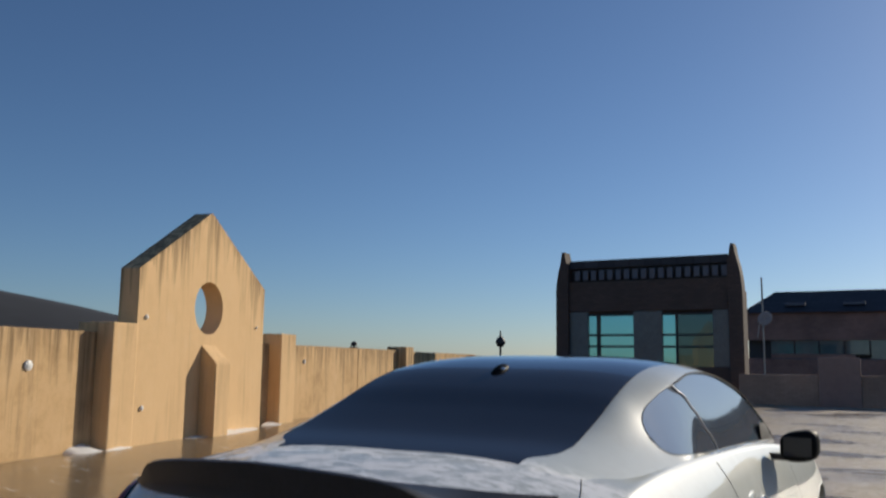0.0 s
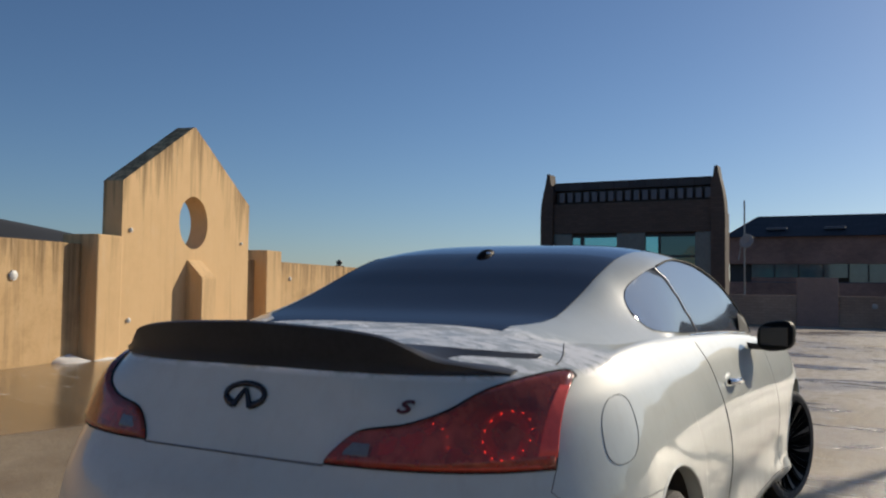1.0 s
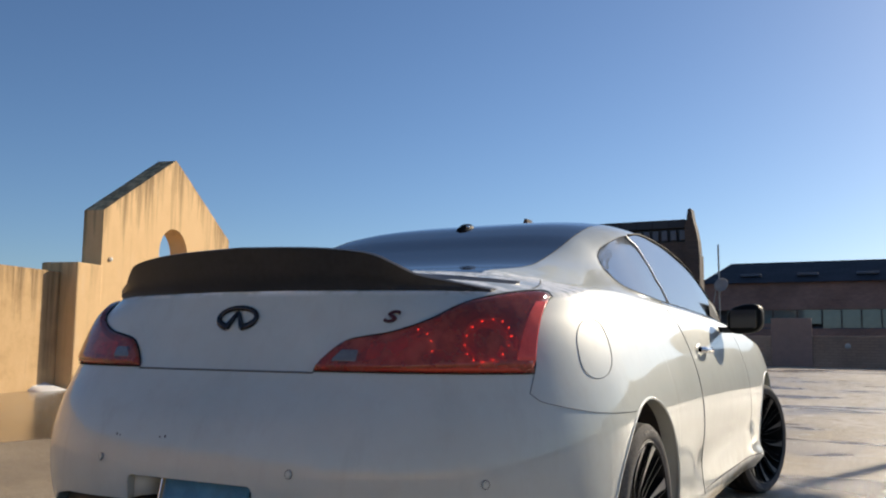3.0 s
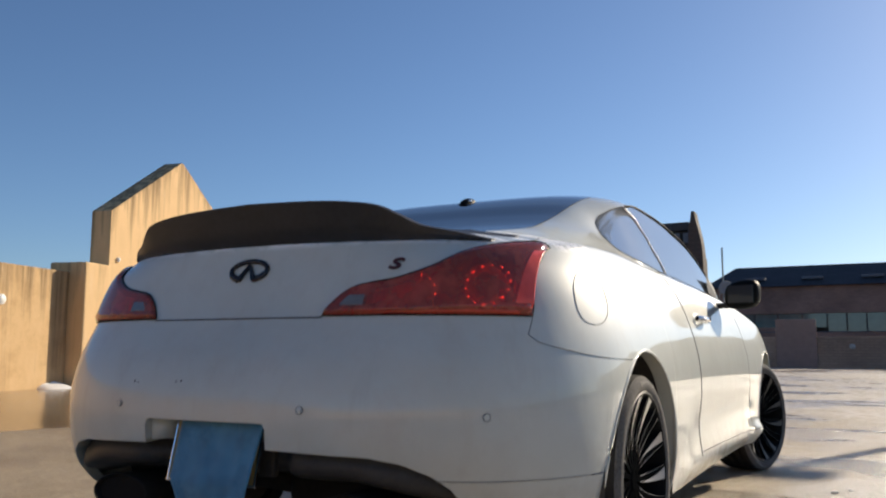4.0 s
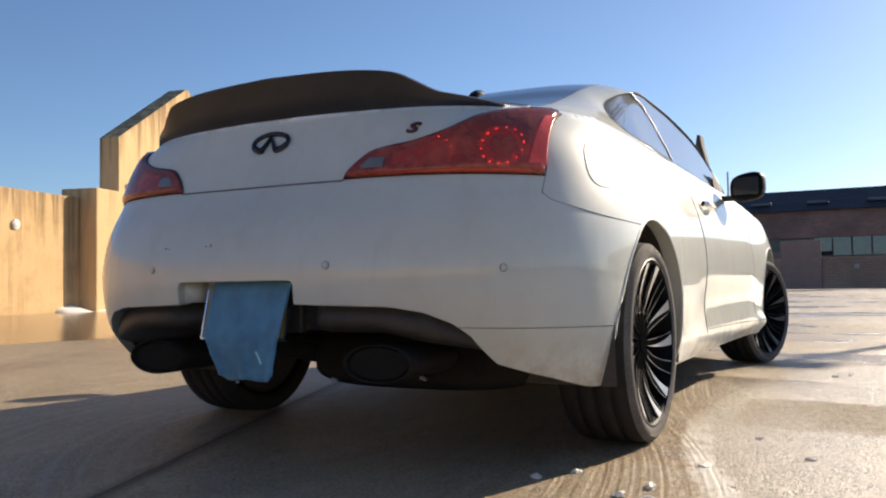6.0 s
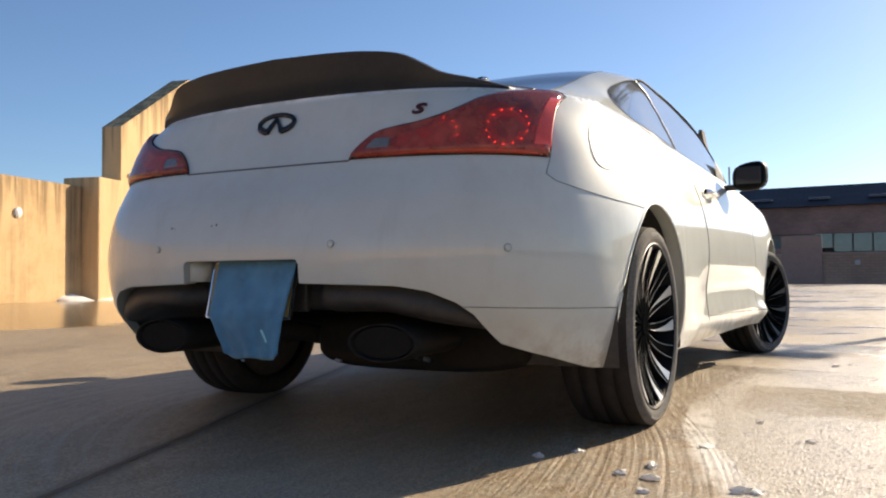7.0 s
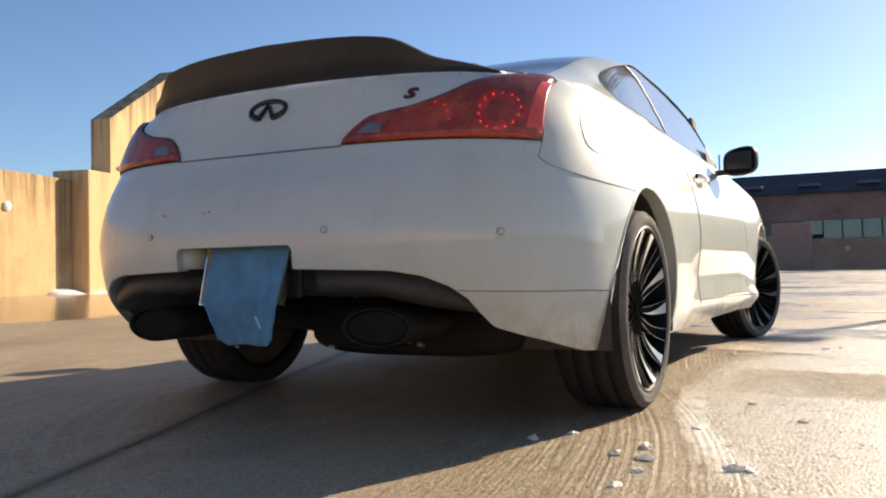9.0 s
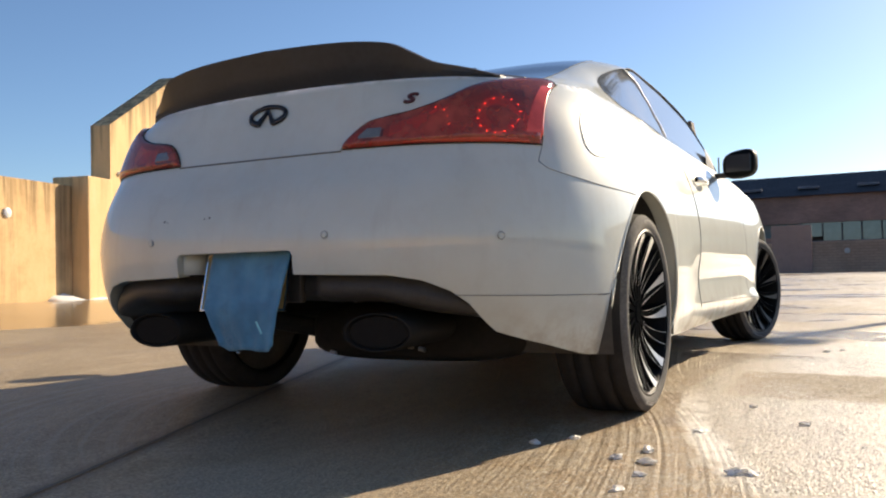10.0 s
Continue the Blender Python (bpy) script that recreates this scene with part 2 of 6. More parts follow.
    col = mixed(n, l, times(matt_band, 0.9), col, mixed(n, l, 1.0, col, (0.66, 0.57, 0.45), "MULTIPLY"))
    # finer whitish dots, sparkle of the wet grit painted as colour
    sparkle_dots = span(noise_node(n, l, v, 150, 2, 0.6), 0.60, 0.65)
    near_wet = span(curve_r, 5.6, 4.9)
    col = mixed(n, l, times(near_wet, sparkle_dots, 0.8), col, (0.82, 0.79, 0.73))
    chips = ramp(n, l, noise_node(n, l, mapped(n, l, (1, 0.5, 1), (5, 3, 0), 60), 24, 4, 0.6), [(0.70, (0, 0, 0)), (0.74, (0.7, 0.7, 0.7))])
    col = mixed(n, l, chips, col, (0.10, 0.085, 0.07))
    col = mixed(n, l, 1.0, col, (0.83, 0.815, 0.80), "MULTIPLY")
    l.new(col, p.inputs["Base Color"])
    rough = mixed(n, l, wet, (0.58, 0.58, 0.58), (0.40, 0.40, 0.40))
    rough = mixed(n, l, 0.4, rough, fine, "OVERLAY")
    rough = mixed(n, l, times(near_wet, calc(n, l, "SUBTRACT", 1.0, matt_band), span(grit, 0.50, 0.62)), rough, (0.20, 0.20, 0.20))
    rough = mixed(n, l, times(beyond, span(bands, 0.50, 0.60)), rough, (0.22, 0.22, 0.22))
    rough = mixed(n, l, film, rough, (0.12, 0.12, 0.12))
    l.new(rough, p.inputs["Roughness"])
    l.new(calc(n, l, "SUBTRACT", calc(n, l, "ADD", 0.42, times(wet, 0.10)), times(matt_band, 0.3)), p.inputs["Specular IOR Level"])
    relief = mixed(n, l, 0.5, mixed(n, l, 0.35, grooves, fine), grit)
    pebble = noise_node(n, l, v, 105, 3, 0.7)
    relief = mixed(n, l, times(inside, 0.85), relief, pebble)
    relief = mixed(n, l, times(film, 0.9), relief, (0.5, 0.5, 0.5))
    bump(n, l, p, relief, 1.0, 0.009)
    return m


def brick_far(name, a, b):
    m, n, l, p = node_material(name)
    t = n.new("ShaderNodeTexBrick")
    t.inputs["Scale"].default_value = 1.0
    t.inputs["Brick Width"].default_value, t.inputs["Row Height"].default_value = 0.22, 0.075
    t.inputs["Mortar Size"].default_value = 0.008
    t.inputs["Color1"].default_value, t.inputs["Color2"].default_value = (*a, 1), (*b, 1)
    t.inputs["Mortar"].default_value = (*(0.82 * q for q in b), 1)
    c = n.new("ShaderNodeTexCoord")
    sp, jn = n.new("ShaderNodeSeparateXYZ"), n.new("ShaderNodeCombineXYZ")
    l.new(c.outputs["Object"], sp.inputs[0])
    l.new(calc(n, l, "ADD", sp.outputs["X"], sp.outputs["Y"]), jn.inputs["X"])
    l.new(sp.outputs["Z"], jn.inputs["Y"])
    l.new(jn.outputs[0], t.inputs["Vector"])
    big = noise_node(n, l, mapped(n, l), 0.7, 4)
    l.new(mixed(n, l, ramp(n, l, big, [(0.35, (0, 0, 0)), (0.75, (0.5, 0.5, 0.5))]), t.outputs["Color"], (0.05, 0.035, 0.03)), p.inputs["Base Color"])
    p.inputs["Roughness"].default_value = 0.85
    return m


def shingles():
    m, n, l, p = node_material("dark_roof_shingle")
    t = n.new("ShaderNodeTexBrick")
    t.inputs["Scale"].default_value = 1.0
    t.inputs["Brick Width"].default_value, t.inputs["Row Height"].default_value = 0.5, 0.2
    t.inputs["Mortar Size"].default_value = 0.012
    t.inputs["Color1"].default_value, t.inputs["Color2"].default_value = (0.030, 0.033, 0.042, 1), (0.045, 0.048, 0.058, 1)
    t.inputs["Mortar"].default_value = (0.015, 0.016, 0.02, 1)
    c = n.new("ShaderNodeTexCoord")
    l.new(c.outputs["Object"], t.inputs["Vector"])
    l.new(t.outputs["Color"], p.inputs["Base Color"])
    p.inputs["Roughness"].default_value = 0.75
    return m


def lens_red():
    """Clear red plastic: tinted see-through with a gloss coat."""
    m = bpy.data.materials.new("red_lens")
    m.use_nodes = True
    n, l = m.node_tree.nodes, m.node_tree.links
    n.remove(n["Principled BSDF"])
    see, shine, mix, fr = n.new("ShaderNodeBsdfTransparent"), n.new("ShaderNodeBsdfGlossy"), n.new("ShaderNodeMixShader"), n.new("ShaderNodeFresnel")
    see.inputs["Color"].default_value = (0.94, 0.10, 0.06, 1)
    shine.inputs["Roughness"].default_value = 0.10
    fr.inputs["IOR"].default_value = 1.7
    milky, body = n.new("ShaderNodeBsdfDiffuse"), n.new("ShaderNodeMixShader")
    milky.inputs["Color"].default_value = (0.72, 0.15, 0.085, 1)
    cloud = noise_node(n, l, mapped(n, l), 17, 4, 0.6)
    l.new(ramp(n, l, cloud, [(0.35, (0.20,) * 3), (0.65, (0.46,) * 3)]), body.inputs[0])
    l.new(see.outputs[0], body.inputs[1])
    l.new(milky.outputs[0], body.inputs[2])
    l.new(fr.outputs[0], mix.inputs[0])
    l.new(body.outputs[0], mix.inputs[1])
    l.new(shine.outputs[0], mix.inputs[2])
    l.new(mix.outputs[0], n["Material Output"].inputs["Surface"])
    return m


def tinted_glass(name, color, rough=0.02, coat=0.6, spec=0.5):
    m, n, l, p = node_material(name)
    v = mapped(n, l)
    f = noise_node(n, l, v, 3.5, 5)
    l.new(ramp(n, l, f, [(0.3, tuple(c * 0.8 for c in color)), (0.7, color)]), p.inputs["Base Color"])
    l.new(ramp(n, l, f, [(0.3, (rough,) * 3), (0.8, (rough + 0.06,) * 3)]), p.inputs["Roughness"])
    p.inputs["IOR"].default_value = 1.52
    p.inputs["Specular IOR Level"].default_value = spec
    p.inputs["Coat Weight"].default_value = coat
    return m


def clear_glass(name, tint):
    """See-through tinted pane with a mirror coat that grows towards grazing angles."""
    m = bpy.data.materials.new(name)
    m.use_nodes = True
    n, l = m.node_tree.nodes, m.node_tree.links
    n.remove(n["Principled BSDF"])
    see, shine, mix, fr = n.new("ShaderNodeBsdfTransparent"), n.new("ShaderNodeBsdfGlossy"), n.new("ShaderNodeMixShader"), n.new("ShaderNodeFresnel")
    see.inputs["Color"].default_value = (*tint, 1)
    shine.inputs["Roughness"].default_value = 0.03
    fr.inputs["IOR"].default_value = 1.6
    l.new(fr.outputs[0], mix.inputs[0])
    l.new(see.outputs[0], mix.inputs[1])
    l.new(shine.outputs[0], mix.inputs[2])
    l.new(mix.outputs[0], n["Material Output"].inputs["Surface"])
    return m


def icy(name, color, through_part):
    """Old snow or ice: a matt surface that lets part of the light through."""
    m, n, l, p = node_material(name)
    f = noise_node(n, l, mapped(n, l), 40, 4)
    tint = ramp(n, l, f, [(0.3, tuple(c * 0.88 for c in color)), (0.7, color)])
    l.new(tint, p.inputs["Base Color"])
    p.inputs["Roughness"].default_value = 0.5
    glow, mix = n.new("ShaderNodeBsdfTranslucent"), n.new("ShaderNodeMixShader")
    l.new(tint, glow.inputs["Color"])
    mix.inputs[0].default_value = through_part
    l.new(p.outputs[0], mix.inputs[1])
    l.new(glow.outputs[0], mix.inputs[2])
    l.new(mix.outputs[0], n["Material Output"].inputs["Surface"])
    bump(n, l, p, f, 0.4, 0.004)
    return m


def glowing(name, color, strength):
    m, n, l, p = node_material(name)
    p.inputs["Base Color"].default_value = (*color, 1)
    p.inputs["Emission Color"].default_value = (*color, 1)
    p.inputs["Emission Strength"].default_value = strength
    return m


def cloth_weave():
    m, n, l, p = node_material("blue_cloth_weave")
    v = mapped(n, l)
    w = n.new("ShaderNodeTexWave")
    w.inputs["Scale"].default_value, w.inputs["Distortion"].default_value = 180, 2.0
    l.new(v, w.inputs["Vector"])
    f = noise_node(n, l, v, 14, 6, 0.65)
    col = ramp(n, l, f, [(0.3, (0.055, 0.18, 0.30)), (0.55, (0.09, 0.29, 0.47)), (0.8, (0.13, 0.37, 0.58))])
    l.new(col, p.inputs["Base Color"])
    p.inputs["Roughness"].default_value = 0.92
    p.inputs["Sheen Weight"].default_value = 0.3
    bump(n, l, p, mixed(n, l, 0.5, w.outputs["Fac"], f), 0.5, 0.003)
    return m


PAINT = car_paint()
CONCRETE = concrete_wall("cast_concrete", 1.68)
GABLE_CONCRETE = concrete_wall("gable_concrete", 3.385, 0.57, 2.73, 0.65)
DECK = deck_concrete()
BRICK = brick_far("brown_brick", (0.44, 0.245, 0.19), (0.34, 0.195, 0.155))
BRICK_PARAPET = brick_far("weathered_brick", (0.42, 0.295, 0.22), (0.36, 0.25, 0.185))
BRICK_DARK = brick_far("dark_brick", (0.105, 0.076, 0.066), (0.08, 0.06, 0.053))
SHINGLE = shingles()
LENS = lens_red()
CLOTH = cloth_weave()
GLASS_DARK = tinted_glass("privacy_glass", (0.034, 0.031, 0.032), coat=0.0, spec=0.36)
GLASS_SIDE = tinted_glass("side_glass", (0.13, 0.155, 0.19), 0.04)
GLASS_FAR = tinted_glass("window_glass", (0.10, 0.15, 0.16), 0.04)
GLASS_TEAL = clear_glass("teal_glass", (0.36, 0.60, 0.64))
GLASS_DEEP = clear_glass("deep_teal_glass", (0.13, 0.22, 0.235))
BAY_GREY = plain("grey_green_bay_panel", (0.105, 0.12, 0.125), 0.35, vary=0.25, scale=1.5)
BLACK_PLASTIC = plain("black_plastic", (0.040, 0.037, 0.034), 0.5, spec=0.35, vary=0.4, relief=0.1, scale=30)
SPOILER_BLACK = plain("dusty_black_spoiler", (0.030, 0.030, 0.032), 0.42, vary=0.35, scale=7, relief=0.05)
UNDERSIDE = plain("grimy_underside", (0.065, 0.060, 0.052), 0.8, vary=0.4)
DUSTY_RUBBER = plain("dusty_sidewall_rubber", (0.13, 0.124, 0.117), 0.9, vary=0.45, scale=14, relief=0.2, spec=0.15)
RUBBER = plain("tyre_rubber", (0.034, 0.032, 0.031), 0.9, vary=0.3, scale=25, relief=0.3, spec=0.15)
RAISED_RUBBER = plain("scuffed_raised_rubber", (0.34, 0.32, 0.29), 0.85)
RIM_BLACK = plain("black_rim_paint", (0.007, 0.008, 0.009), 0.5, spec=0.05)
ICE = icy("dirty_ice", (0.95, 0.93, 0.89), 0.4)
SPOKE_BLACK = plain("matt_spoke_black", (0.006, 0.0065, 0.007), 0.9, spec=0.0)
GLOSS_BLACK = plain("gloss_black", (0.010, 0.011, 0.014), 0.10, coat=0.6)
TRIM = plain("matt_black_trim", (0.014, 0.014, 0.014), 0.75, spec=0.15)
MACHINED = plain("machined_alloy", (0.46, 0.46, 0.47), 0.38, metal=0.9)
# darker copy of the machined alloy: front wheels' shade put into the colour
SHADED_ALLOY = plain("shaded_alloy", (0.10, 0.095, 0.09), 0.5, metal=0.6)
RIM_LIP = plain("satin_rim_lip", (0.10, 0.10, 0.105), 0.4, metal=0.8)
CHROME = plain("chrome", (0.75, 0.75, 0.76), 0.08, metal=1.0, vary=0.04)
# near black for the discs that paint shade into the exhaust mouths
BORE_BLACK = plain("bore_shade", (0.022, 0.020, 0.018), 0.9, spec=0.05)
DULL_STEEL = plain("dark_exhaust_steel", (0.024, 0.022, 0.020), 0.75, spec=0.12, vary=0.3)
DARK_BADGE = plain("dark_chrome_badge", (0.035, 0.033, 0.036), 0.25, metal=0.6)
BADGE_RED = plain("dark_red_badge", (0.085, 0.016, 0.016), 0.35)
SEAM = plain("shut_line", (0.17, 0.17, 0.17), 0.95, spec=0.05)
RED_HOUSING = plain("red_lamp_housing", (1.0, 0.20, 0.10), 0.3, vary=0.3, scale=20, metal=0.2)
DARK_HOUSING = plain("dark_lamp_housing", (0.42, 0.05, 0.03), 0.3, vary=0.3, scale=25)
CLEAR_LENS = plain("clear_lens", (0.15, 0.16, 0.17), 0.12, vary=0.3, scale=60, coat=0.6)
LED_GLOW = glowing("red_led", (1.0, 0.34, 0.22), 3.0)
SIDE_MARKER = plain("red_side_marker", (0.95, 0.10, 0.075), 0.2, vary=0.25, scale=40)
ORANGE_STRIP = plain("amber_reflector", (0.55, 0.07, 0.035), 0.2, vary=0.2, scale=90)
WHITE_DISC = plain("white_lamp_cover", (0.74, 0.73, 0.70), 0.4)
SNOW = plain("old_snow", (0.80, 0.80, 0.79), 0.7, vary=0.08, scale=20, relief=0.5)
HILL_DARK = plain("winter_wood", (0.018, 0.022, 0.030), 0.95, vary=0.4, scale=0.12)
FAR_GROUND = plain("far_ground", (0.09, 0.085, 0.07), 0.95, vary=0.3, scale=0.05)
METAL_GREY = plain("galvanised_metal", (0.35, 0.35, 0.34), 0.45, metal=0.7)
PALE_METAL = plain("pale_painted_metal", (0.36, 0.35, 0.34), 0.5)
DARK_METAL = plain("dark_painted_metal", (0.03, 0.03, 0.033), 0.5)
DOOR_BROWN = plain("brown_door_paint", (0.25, 0.165, 0.14), 0.55, vary=0.2)
JOINT_DARK = plain("joint_sealant", (0.11, 0.10, 0.08), 0.7)


# ---- building blocks ----
def part(name, bm, mat, parent=None, label="", smooth=False):
    me = bpy.data.meshes.new(name)
    bm.to_mesh(me)
    bm.free()
    me.materials.append(mat)
    if smooth:
        me.polygons.foreach_set("use_smooth", [True] * len(me.polygons))
    ob = new(name, me)
    ob.parent = parent
    if label:
        tagged(ob, label)
    return ob


def thing(name, place, label, category, group="", kind=""):
    ob = new(name)
    ob.empty_display_size = 0.1
    ob.location = place
    bpy.context.view_layer.update()
    return tagged(ob, label, category, group, kind)


def box(bm, lo, hi, bevel=0.0, m=None):
    made = bmesh.ops.create_cube(bm, size=1)["verts"]
    for v in made:
        v.co = Vector(((lo[i] + hi[i]) / 2 + v.co[i] * (hi[i] - lo[i]) for i in range(3)))
    if bevel:
        edges = list({e for v in made for e in v.link_edges})
        made = bmesh.ops.bevel(bm, geom=edges, offset=bevel, segments=2, profile=0.6, affect="EDGES")["verts"]
    if m is not None:
        bmesh.ops.transform(bm, matrix=m, verts=list(made))
    return bm


def rod(bm, a, b, r, r2=None, seg=12):
    a, b = Vector(a), Vector(b)
    m = Matrix.Translation((a + b) / 2) @ (b - a).to_track_quat("Z", "Y").to_matrix().to_4x4()
    bmesh.ops.create_cone(bm, cap_ends=True, segments=seg, radius1=r, radius2=r if r2 is None else r2, depth=(b - a).length, matrix=m)
    return bm


def lathe(bm, profile, seg=48, axis="X"):
    """Turns (along, radius) pairs round an axis; the loop of the profile is closed where its ends meet."""
    rings = []
    for k in range(seg):
        a = 2 * math.pi * k / seg
        rings.append([bm.verts.new((p, r * math.cos(a), r * math.sin(a)) if axis == "X" else (r * math.cos(a), r * math.sin(a), p)) for p, r in profile])
    for k in range(seg):
        u, w = rings[k], rings[(k + 1) % seg]
        for i in range(len(profile) - 1):
            bm.faces.new((u[i], u[i + 1], w[i + 1], w[i]))
    return bm


def tube(bm, pts, r, seg=6):
    """A thin round bead along a line of points."""
    pts = [Vector(p) for p in pts]
    rings = []
    for i, p in enumerate(pts):
        d = (pts[min(i + 1, len(pts) - 1)] - pts[max(i - 1, 0)]).normalized()
        s = d.cross(Vector((0.13, 0.31, 0.94))).normalized()
        t = d.cross(s)
        rings.append([bm.verts.new(p + r * (math.cos(2 * math.pi * k / seg) * s + math.sin(2 * math.pi * k / seg) * t)) for k in range(seg)])
    for a, b in zip(rings, rings[1:]):
        for k in range(seg):
            bm.faces.new((a[k], a[(k + 1) % seg], b[(k + 1) % seg], b[k]))
    return bm


def sheet(name, grid, mat, parent=None, label="", normals=None, keep=None, thick=0.0):
    """A smooth surface from a grid of points (rows of Vectors). keep(i, j): which of its faces to make."""
    rows, cols = len(grid), len(grid[0])
    used, verts, faces = {}, [], []

    def idx(i, j):
        if (i, j) not in used:
            used[i, j] = len(verts)
            verts.append(tuple(grid[i][j]))
        return used[i, j]
    for i in range(rows - 1):
        for j in range(cols - 1):
            if keep is None or keep(i, j):
                faces.append((idx(i, j), idx(i, j + 1), idx(i + 1, j + 1), idx(i + 1, j)))
    if normals is not None and faces:
        keys = list(used)
        good = 0.0
        for f in faces[:: max(1, len(faces) // 60)]:
            a, b, c = (Vector(verts[k]) for k in f[:3])
            good += (b - a).cross(c - b).dot(Vector(normals[keys[f[1]][0]][keys[f[1]][1]]))
        if good < 0:
            faces = [f[::-1] for f in faces]
    me = bpy.data.meshes.new(name)
    me.from_pydata(verts, [], faces)
    me.materials.append(mat)
    me.polygons.foreach_set("use_smooth", [True] * len(faces))
    if normals is not None and faces:
        me.normals_split_custom_set_from_vertices([tuple(normals[i][j]) for (i, j) in used])
    ob = new(name, me)
    ob.parent = parent
    if thick:
        s = ob.modifiers.new("thickness", "SOLIDIFY")
        s.thickness, s.offset = thick, -1
    if label:
        tagged(ob, label)
    return ob


def grid_normals(grid, flip=1.0):
    rows, cols = len(grid), len(grid[0])
    g = np.array([[tuple(p) for p in row] for row in grid])
    du, dv = np.gradient(g, axis=1), np.gradient(g, axis=0)
    n = np.cross(du, dv) * flip
    n /= np.maximum(np.linalg.norm(n, axis=2, keepdims=True), 1e-9)
    return n


# ---- the deck and its walls ----
def step(a, b, v):
    f = min(max((v - a) / (b - a), 0.0), 1.0)  # also runs backwards where b < a
    return f * f * (3 - 2 * f)


def deck_height(x, y):
    """The slab lies level under the car and falls towards it from the edges."""
    left = 0.025 - 0.0065 * min(max(x, -3.0), 3.0) + 0.014 * step(-0.1, -0.75, x) + 0.215 * step(1.2, 7.3, -x)
    far = 0.28 * step(5.0, 22.0, y)
    return max(left, far) + 0.15 * min(left, far)


def groove(u, y):
    """Height of the broom's grooves; they run lengthwise, and u counts across them."""
    deep = noise.noise((u * 125, y * 0.9, 0)) + 0.8 * noise.noise((u * 62, y * 0.6, 5)) + 0.3 * noise.noise((u * 20, y * 0.5, 9))
    away = math.hypot(u - 0.28 * (y - 0.5) - 5.45, y - 2.10)
    return 0.0014 * (0.15 + 0.85 * step(4.52, 4.60, away)) * deep * (0.55 + 0.6 * noise.noise((u * 2.3, y * 1.1, 3)) + 0.25)


def steps_of(*runs):
    """Rising numbers: (from, to, step) for each run, and the last end."""
    out = []
    for a, b, d in runs:
        c = max(1, round((b - a) / d))
        out += [a + (b - a) * k / c for k in range(c)]
    return out + [runs[-1][1]]


# a fine net near the car, sheared along the grooves, and a coarse one round it
us = steps_of((-24, -2, 0.5), (-2, 0.4, 0.02), (0.4, 1.75, 0.0032), (1.75, 2.9, 0.008), (2.9, 36, 0.5))
ys = steps_of((-12, -0.5, 0.5), (-0.5, 2.2, 0.03), (2.2, 4.5, 0.09), (4.5, 24, 0.5))
deck_grid = []
for y in ys:
    row = []
    for u in us:
        t = min(max(y, -1.0), 3.0) - 0.5
        x = u - 0.28 * t + 0.05 * math.sin(t * 2.1 + u) * step(-2.0, 0.0, u) * step(3.2, 2.0, u)
        near = step(-2.0, -1.2, u) * step(2.9, 2.4, u) * step(-0.5, -0.2, y) * step(4.5, 2.6, y)
        row.append(Vector((x, y, deck_height(x, y) + (near * groove(u, y) if near else 0.0))))
    deck_grid.append(row)
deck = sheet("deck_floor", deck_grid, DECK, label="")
tagged(deck, "wet tan concrete parking deck with scuffs and dried patches", "floor", kind="structure")

bm = bmesh.new()
box(bm, (-2500, -2500, -9.4), (2500, 2500, -9.0))
tagged(part("ground", bm, FAR_GROUND), "dull winter ground below the parking deck", "ground", kind="structure")

# wooded ridge behind the left wall
ridge = []
for k in range(5):
    row = []
    for i in range(60):
        a = radians(38 + i * 1.7)
        h = 560 * math.tan(radians(0.5 + 4.4 * step(34, 66, 38 + i * 1.7))) + 1.2 * noise.noise((i * 0.23, 0.4, 1)) + 0.6 * noise.noise((i * 0.9, 3, 1))
        d = 380 + 60 * k
        row.append(Vector((-math.sin(a) * d, math.cos(a) * d, -9 + (h + 9) * math.sin(math.pi * min(k, 3) / 6))))
    ridge.append(row)
tagged(sheet("hill", ridge, HILL_DARK), "dark wooded ridge far beyond the wall", "hill", kind="structure")

# the left wall runs along WU from WO; WN points to the car
WA = radians(14)
WU, WN, WO, WK = Vector((-math.sin(WA), math.cos(WA), 0)), Vector((math.cos(WA), math.sin(WA), 0)), Vector((-7.067, 4.865, -0.061)), 1.045
WALL = Matrix(((WU.x * WK, WN.x * WK, 0, WO.x), (WU.y * WK, WN.y * WK, 0, WO.y), (0, 0, WK, WO.z), (0, 0, 0, 1)))


def wall_box(bm, s0, s1, n0, n1, z0, z1, bevel=0.015):
    """A block by its run along the wall, its reach from the wall's face and its height."""
    box(bm, (s0, n0, z0), (s1, n1, z1), bevel)
    return bm


def wall_thing(name, bm, label, mat=CONCRETE, category="wall", kind="structure"):
    bmesh.ops.recalc_face_normals(bm, faces=bm.faces)
    ob = part(name, bm, mat)
    ob.matrix_world = WALL
    return tagged(ob, label, category, kind=kind)


PARAPET_TOP = 1.66
bm = bmesh.new()
for s0, s1 in ((-16, -8), (-7.985, 0.70)):
    wall_box(bm, s0, s1, -0.25, 0.0, -0.6, PARAPET_TOP)
wall_thing("wall_west", bm, "stained tan cast concrete parapet along the deck")
bm = bmesh.new()
for s0, s1 in ((4.0, 5.0), (5.55, 9.0), (9.015, 11.6)):
    wall_box(bm, s0, s1, -0.25, 0.0, -0.6, 1.62)
wall_thing("wall_west_far", bm, "stained tan cast concrete parapet beyond the gable")
